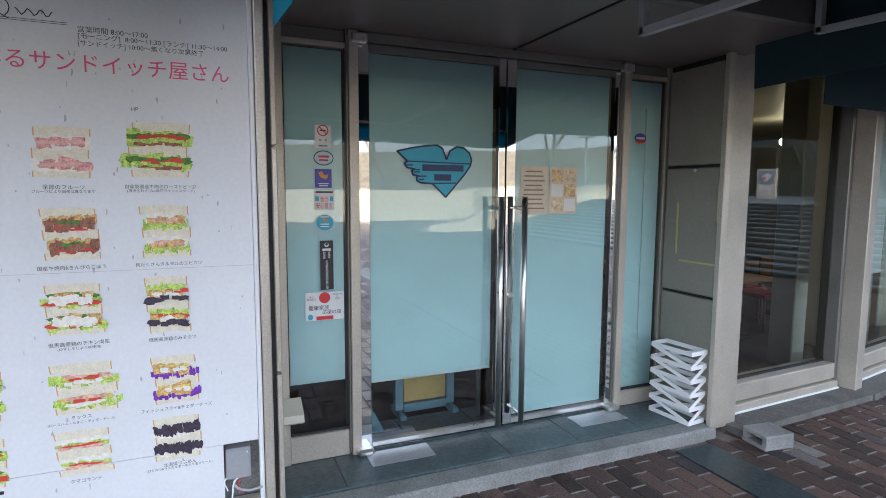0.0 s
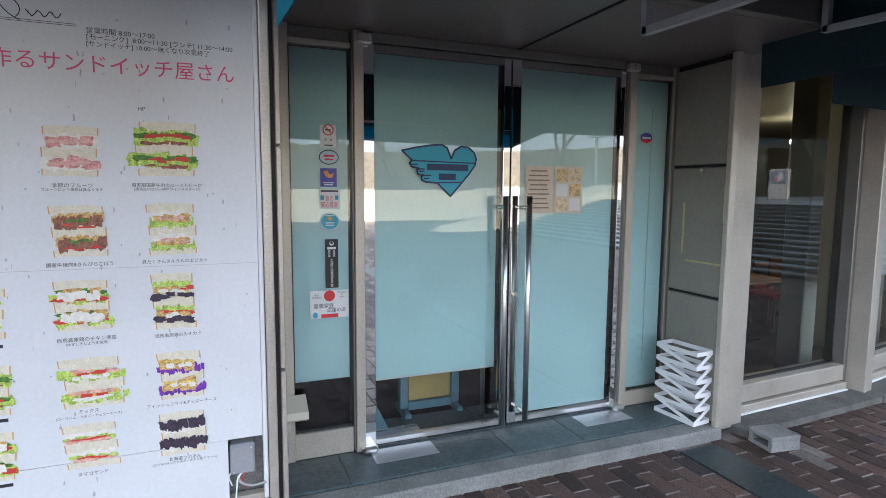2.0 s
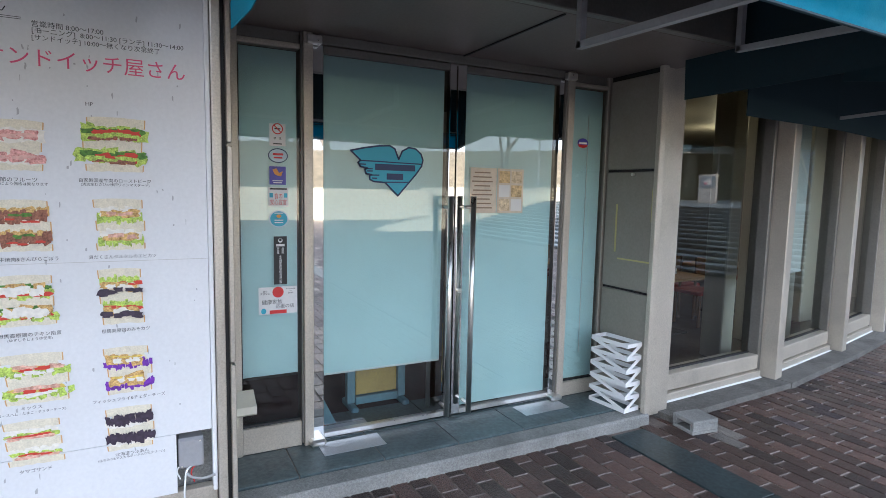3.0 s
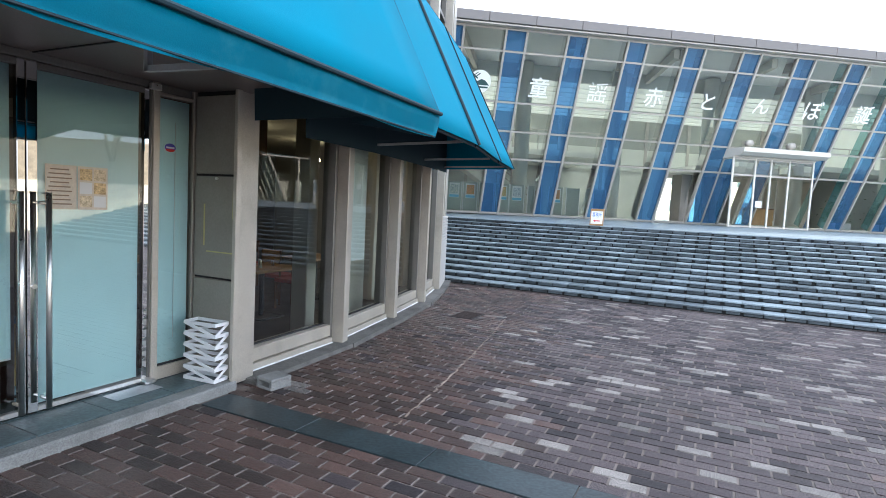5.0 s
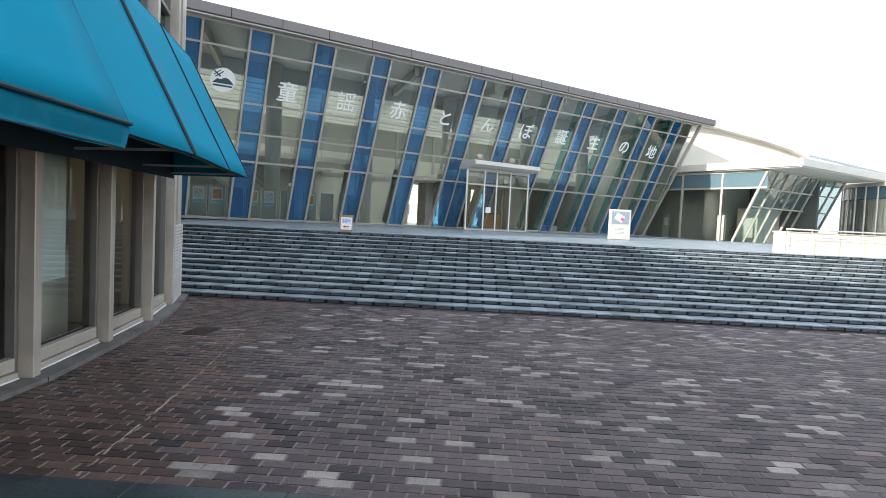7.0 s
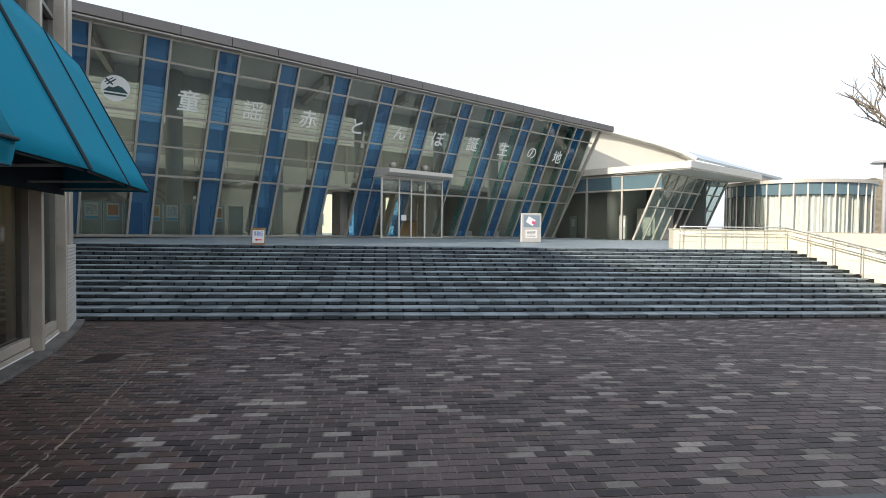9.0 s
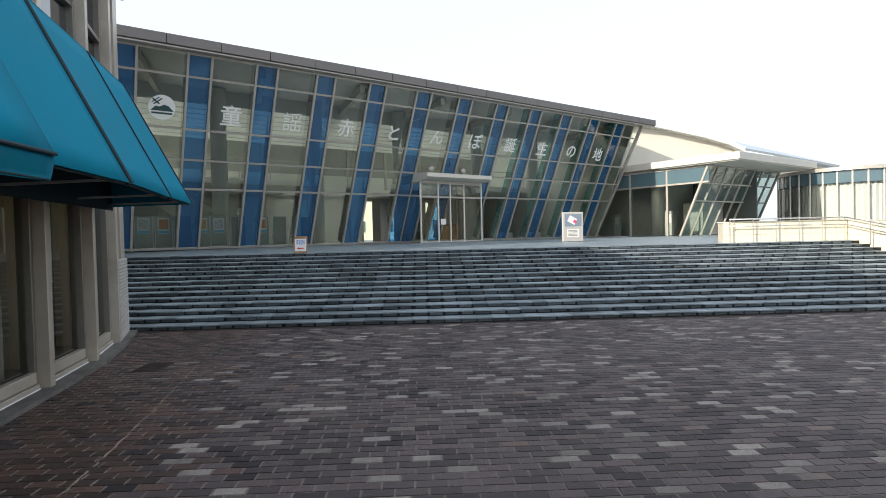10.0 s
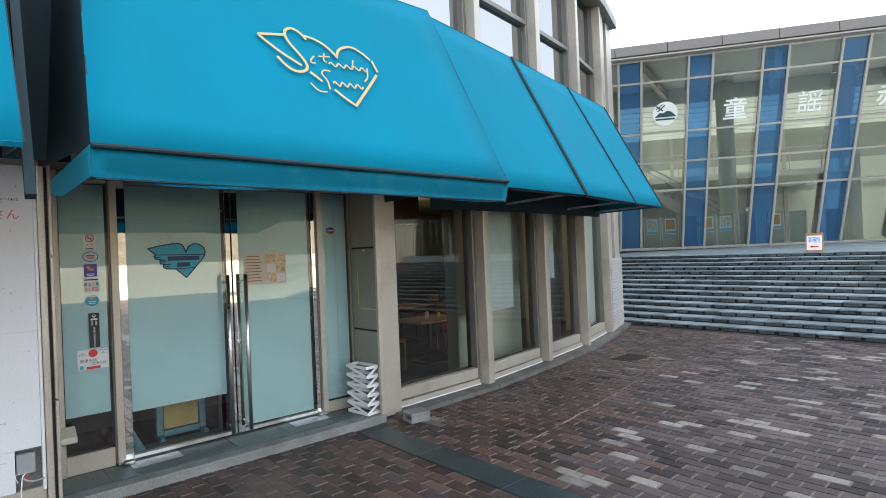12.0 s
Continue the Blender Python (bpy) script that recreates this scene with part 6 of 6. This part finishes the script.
# ---- cream tiled wall beside the steps, with rails ----
ramp = thing("ramp_wall", "sunlit cream tiled wall at the side of the steps", "wall", (13, 16.9, DECK), kind="structure")
part("core", bbox((10.96, 16.91, 1.2), (15.0, 17.2, 2.0)), CREAM_J, ramp)
part("core", prism([(17.2, -0.05), (17.2, 2.0), (16.3, 2.0), (8.0, 0.1), (8.0, -0.05)], 15.02, 15.3, "x"), CREAM_J, ramp)
part("coping", bbox((10.93, 16.88, 2.0), (15.02, 17.23, 2.03), 0.006), CREAM, ramp)
part("core", bbox((15.3, 16.95, 0), (30, 17.2, 1.98)), CREAM_J, ramp)
for i in range(10):
    for j in range(2):
        part("tile", bbox((10.97 + i * 0.404, 16.9, 1.22 + j * 0.39), (11.366 + i * 0.404, 16.915, 1.602 + j * 0.39), 0.004), CREAM, ramp)
for i in range(21):
    y = 16.9 - i * 0.404
    top = min(2.0, 2.0 - max(0, 16.3 - y) * 0.229)
    z = -0.02
    while z < top - 0.05:
        part("tile", bbox((15.005, y - 0.4, z), (15.02, y - 0.006, min(z + 0.384, top)), 0.003), CREAM, ramp)
        z += 0.39
for i in range(36):
    for j in range(5):
        part("tile", bbox((15.32 + i * 0.404, 16.935, j * 0.39), (15.716 + i * 0.404, 16.95, 0.384 + j * 0.39), 0.003), CREAM, ramp)
rail = thing("handrail", "brushed steel double handrail beside the steps", "handrail", (14.8, 14, 0.5))
for dz in (0.0, -0.22):
    part("rail", rod(bmesh.new(), (11.1, 16.78, 2.1 + dz), (14.82, 16.78, 2.1 + dz), 0.02, 8), STEEL, rail, smooth=True)
    part("rail", rod(bmesh.new(), (14.82, 16.78, 2.1 + dz), (14.82, 8.6, 0.3 + dz + 0.35), 0.02, 8), STEEL, rail, smooth=True)
for k in range(6):
    part("rail_post", rod(bmesh.new(), (11.12 + k * 0.74, 16.78, DECK), (11.12 + k * 0.74, 16.78, 2.1), 0.016, 8), STEEL, rail)
for k in range(1, 8):
    y = 16.78 - k * 1.0
    top = 2.1 - (16.78 - y) * 0.177
    part("rail_post", rod(bmesh.new(), (14.82, y, max(0, DECK - max(0, 16.4 - y) / GOING * RISE)), (14.82, y, top), 0.018, 8), STEEL, rail)

# ---- lamp post, bare trees, hill ----
lamp = thing("street_lamp", "grey street lamp with a flat round head", "street lamp", (25.5, 24.0, 0))
part("pole", rod(bmesh.new(), (25.5, 24, 0), (25.5, 24, 5.4), 0.09, 12), GREYBOX, lamp, smooth=True)
part("head", rod(bmesh.new(), (25.5, 24, 5.4), (25.5, 24, 5.5), 0.62, 24, 0.5), GREYBOX, lamp, smooth=True)


def bare_tree(x, y, height, seed, pruned=False):
    r = random.Random(seed)
    t_ = thing("bare_tree", "leafless pruned street tree with knobbly grey limbs" if pruned else "leafless winter tree with fine twigs", "tree", (x, y, 0), "bare trees")
    trunk, twigs = bmesh.new(), bmesh.new()

    def grow(p, d, length, rad, level):
        q = p
        for k in range(3):
            e = (d + Vector((r.uniform(-0.25, 0.25), r.uniform(-0.25, 0.25), r.uniform(-0.05, 0.2)))).normalized()
            n_ = q + e * length / 3
            rod(trunk if level < 2 else twigs, q, n_, rad * (1 - 0.15 * k), 7 if level < 2 else 4, rad * (0.85 - 0.15 * k))
            q, d = n_, e
        if level < (4 if not pruned else 4):
            for k in range((3, 4, 4, 3)[level]):
                a_ = r.uniform(0, 6.28)
                side = Vector((math.cos(a_), math.sin(a_), r.uniform(0.1, 0.9)))
                grow(q - d * length * r.uniform(0, 0.35), (d * 0.7 + side * 0.8).normalized(), length * r.uniform(0.5, 0.72), rad * 0.55, level + 1)

    grow(Vector((x, y, -0.1)), Vector((0, 0, 1)), height * 0.5, height * 0.022, 0)
    part("trunk", trunk, TRUNK, t_, smooth=True)
    part("twigs", twigs, TRUNK, t_)


bare_tree(24.9, 20.6, 10.5, 5, True)
for k, (x, y, h) in enumerate(((26.5, 6.5, 11), (27, 1.0, 10), (27, 11, 11), (26.5, -5, 10))):
    bare_tree(x, y, h, 20 + k)
hb = bmesh.new()
prev = None
for i in range(161):
    az = radians(32 + i * 0.75)
    r0 = 320
    top = 27.5 - max(0, i - 16) * 0.12 * (i < 60) + 2 * noise.noise(Vector((i * 0.35, 4, 0))) + 1.3 * noise.noise(Vector((i * 1.3, 4, 7)))
    top = max(top, 24) * min(1.0, i / 7)
    row = [hb.verts.new((math.sin(az) * (r0 - 60), math.cos(az) * (r0 - 60), -1)), hb.verts.new((math.sin(az) * (r0 - 25), math.cos(az) * (r0 - 25), top * 0.6)), hb.verts.new((math.sin(az) * r0, math.cos(az) * r0, top))]
    if prev:
        for k in range(2):
            hb.faces.new((prev[k], row[k], row[k + 1], prev[k + 1]))
    prev = row
solid("wooded_hill", hb, RUBBLE, "distant wooded hill in winter brown", "hill", kind="structure", smooth=True)
# plaza's far side, opposite the shop
east = thing("plaza_wall", "sunlit cream tiled wall along the far side of the plaza", "wall", (24, 2, 0), kind="structure")
part("core", bbox((24.02, -14, 0), (24.3, 15, 1.75)), CREAM_J, east)
for i in range(70):
    for j in range(4):
        part("tile", bbox((24.0, -14 + i * 0.41, j * 0.435), (24.02, -13.606 + i * 0.41, j * 0.435 + 0.42), 0.003), CREAM, east)
shopb = thing("white_building", "low white building with a red sign across the plaza", "building", (34, -8, 0))
part("wall", bbox((33, -14, 0), (42, -2, 4.6), 0.02), WHITE, shopb)
part("sign", bbox((32.9, -9, 3.2), (32.98, -5.5, 4.1), 0.02), RED, shopb)

# ---- stair stones ----
stairs = thing("stairs", "wide flight of grey-green stone steps, risers coloured darker for shade and stains", "stairs", (5, STAIR_Y, 0), kind="structure")
for k in range(STEPS):
    y = STAIR_Y + 0.035 + k * GOING
    # Near-black bed paints the shade under treads and between blocks.
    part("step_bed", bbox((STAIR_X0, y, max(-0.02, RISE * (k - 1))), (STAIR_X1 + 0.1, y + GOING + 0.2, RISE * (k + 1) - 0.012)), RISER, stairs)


def stone_mesh(w, gap):
    bm = bmesh.new()
    box(bm, (0.003, -0.012, RISE - 0.024), (w - 0.003, GOING - 0.004, RISE))
    bm.faces.ensure_lookup_table()
    k = len(bm.faces)
    box(bm, (gap, 0.012, 0.012), (w - gap * 0.8, 0.1, RISE - 0.03))
    bm.faces.ensure_lookup_table()
    bmesh.ops.bevel(bm, geom=list({e for f in bm.faces[k:] for e in f.edges}), offset=0.008, segments=1, affect="EDGES")
    # Lighter colour on treads for sky sheen, darker on riser blocks.
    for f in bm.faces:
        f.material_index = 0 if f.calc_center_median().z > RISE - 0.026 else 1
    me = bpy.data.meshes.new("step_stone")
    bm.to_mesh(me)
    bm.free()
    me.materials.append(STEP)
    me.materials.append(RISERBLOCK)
    return me


SW = 0.33
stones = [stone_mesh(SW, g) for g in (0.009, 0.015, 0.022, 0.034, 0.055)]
vs, fs, mi_ = [], [], []
srng = random.Random(2)
for k in range(STEPS):
    off = 0.015 + srng.uniform(-0.006, 0.006)
    n_ = int((STAIR_X1 - STAIR_X0) / SW) + 1
    for i in range(n_):
        x, y, z = STAIR_X0 + off + i * SW, STAIR_Y + k * GOING + srng.uniform(-0.006, 0.006), RISE * k + srng.uniform(-0.003, 0.003)
        if x + SW > STAIR_X1 + 0.05:
            continue
        if k < 6 and -4.9 < x < 14.6:
            o = new("step_stone", srng.choice(stones))
            o.location = (x, y, z)
            o.parent, o.matrix_parent_inverse = stairs, world_of(stairs).inverted()
        else:
            stone = srng.choice(stones)
            src = [tuple(v.co) for v in stone.vertices]
            fac = [(tuple(p.vertices), p.material_index) for p in stone.polygons]
            b0 = len(vs)
            vs += [(x + c[0], y + c[1], z + c[2]) for c in src]
            fs += [tuple(b0 + q for q in f) for f, _ in fac]
            mi_ += [q for _, q in fac]
me = bpy.data.meshes.new("upper_step_stones")
me.from_pydata(vs, [], fs)
me.materials.append(STEP)
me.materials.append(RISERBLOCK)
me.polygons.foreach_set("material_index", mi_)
o = new("upper_step_stones", me)
o.parent, o.matrix_parent_inverse = stairs, world_of(stairs).inverted()
tagged(o, kind="stuff")
channel = thing("drain_channel", "narrow slotted drain along the foot of the steps", "drain", (5, 10.9, 0), kind="structure")
part("channel_frame", bbox((-4.4, 10.86, -0.015), (15, 10.99, 0.001)), DARK, channel)
bm = bmesh.new()
for k in range(480):
    box(bm, (-4.38 + k * 0.0404, 10.87, -0.005), (-4.355 + k * 0.0404, 10.985, 0.006))
tagged(part("slots", bm, METAL_RUST, channel), kind="stuff")

# ---- brick paving ----
paving = thing("brick_paving", "dark purple-brown brick paving in running bond with pale joints", "paving", (3, 5, 0), kind="structure")
BL, BC, BJ = 0.24, 0.118, 0.0042


def brick_verts(x, y, dz):
    c = 0.0045
    x0, x1, y0, y1 = x + BJ, x + BL - BJ, y + BJ, y + BC - BJ
    return [(x0, y0, -0.02), (x1, y0, -0.02), (x1, y1, -0.02), (x0, y1, -0.02), (x0 + c, y0 + c, dz), (x1 - c, y0 + c, dz), (x1 - c, y1 - c, dz), (x0 + c, y1 - c, dz)]


BF = [(4, 5, 6, 7), (0, 1, 5, 4), (1, 2, 6, 5), (2, 3, 7, 6), (3, 0, 4, 7)]


def front_x(y):
    """The shop kerb's outer line."""
    if y < 3.16:
        return -2.66 if y > 0.1 else -2.62
    for (xa, ya), (xb, yb) in zip(NODES[:-1], NODES[1:]):
        if y <= yb:
            return xa + (xb - xa) * (y - ya) / (yb - ya) + 0.13
    return -4.3


brng = random.Random(11)
single = []
for m_ in (PAVER, PALE, PAVER_WET):
    me = bpy.data.meshes.new("brick")
    me.from_pydata(brick_verts(0, 0, 0), [], BF)
    me.materials.append(m_)
    me.materials.append(BRICKEDGE)
    # The two short-end chamfers get the paler edge colour.
    me.polygons.foreach_set("material_index", [0, 0, 1, 0, 1])
    single.append(me)
vs, fs, mi_ = [], [], []
y, row = -5.762, 0
while y < 10.84:
    if not (2.735 - BC < y < 3.045) or y + BC <= 2.737 or y >= 3.043:
        x = -4.6 - (0.5 * BL if row % 2 else 0) + 0.02 * math.sin(row)
        while x < 21:
            fx = front_x(y + BC / 2)
            if x + BL > fx + 0.02 and not (-2.62 < x + BL / 2 < -2.2 and 7.4 < y < 7.99):
                apron = -0.85 - (y - 2.9) * 0.2
                pale = brng.random() < (0.1 + 0.12 * max(0, noise.noise(Vector((x * 0.5, y * 0.5, 1)))))
                kind_ = 2 if brng.random() < min(1.0, max(0.035, 0.95 - (x - apron) * 1.0)) and brng.random() > 0.08 else (1 if pale else 0)
                dz = brng.uniform(-0.0015, 0.0015)
                if -0.7 < x < 3.4 and 3.05 < y < 5.05:
                    o = new("brick", single[kind_])
                    o.location = (x, y, dz)
                    o.parent, o.matrix_parent_inverse = paving, world_of(paving).inverted()
                else:
                    b0 = len(vs)
                    vs += brick_verts(x, y, dz)
                    fs += [tuple(b0 + q for q in f) for f in BF]
                    mi_ += [kind_, kind_, 3, kind_, 3]
            x += BL
    y += BC
    row += 1
    if 2.735 - BC < y < 2.735:
        y = 3.046
me = bpy.data.meshes.new("more_bricks")
me.from_pydata(vs, [], fs)
for m_ in (PAVER, PALE, PAVER_WET, BRICKEDGE):
    me.materials.append(m_)
me.polygons.foreach_set("material_index", mi_)
o = new("more_bricks", me)
o.parent, o.matrix_parent_inverse = paving, world_of(paving).inverted()
tagged(o, kind="stuff")

mrng = random.Random(8)
kerb_line = []
for k in range(70):
    y = 3.08 + k * 0.068
    kerb_line.append((-1.02 - (y - 2.9) * 0.165 + 0.05 * math.sin((y - 3) * 0.65) + mrng.uniform(-0.012, 0.012), y, mrng.uniform(0.006, 0.03)))
bm = bmesh.new()
for (xa, ya, wa), (xb, yb, wb) in zip(kerb_line[:-1], kerb_line[1:]):
    if mrng.random() > 0.12:
        bm.faces.new([bm.verts.new(c) for c in ((xa, ya, 0.0025), (xa + wa, ya, 0.0025), (xb + wb, yb, 0.0025), (xb, yb, 0.0025))])
part("mortar_line", bm, PALEJOINT, paving, "broken pale mortar line across the bricks")
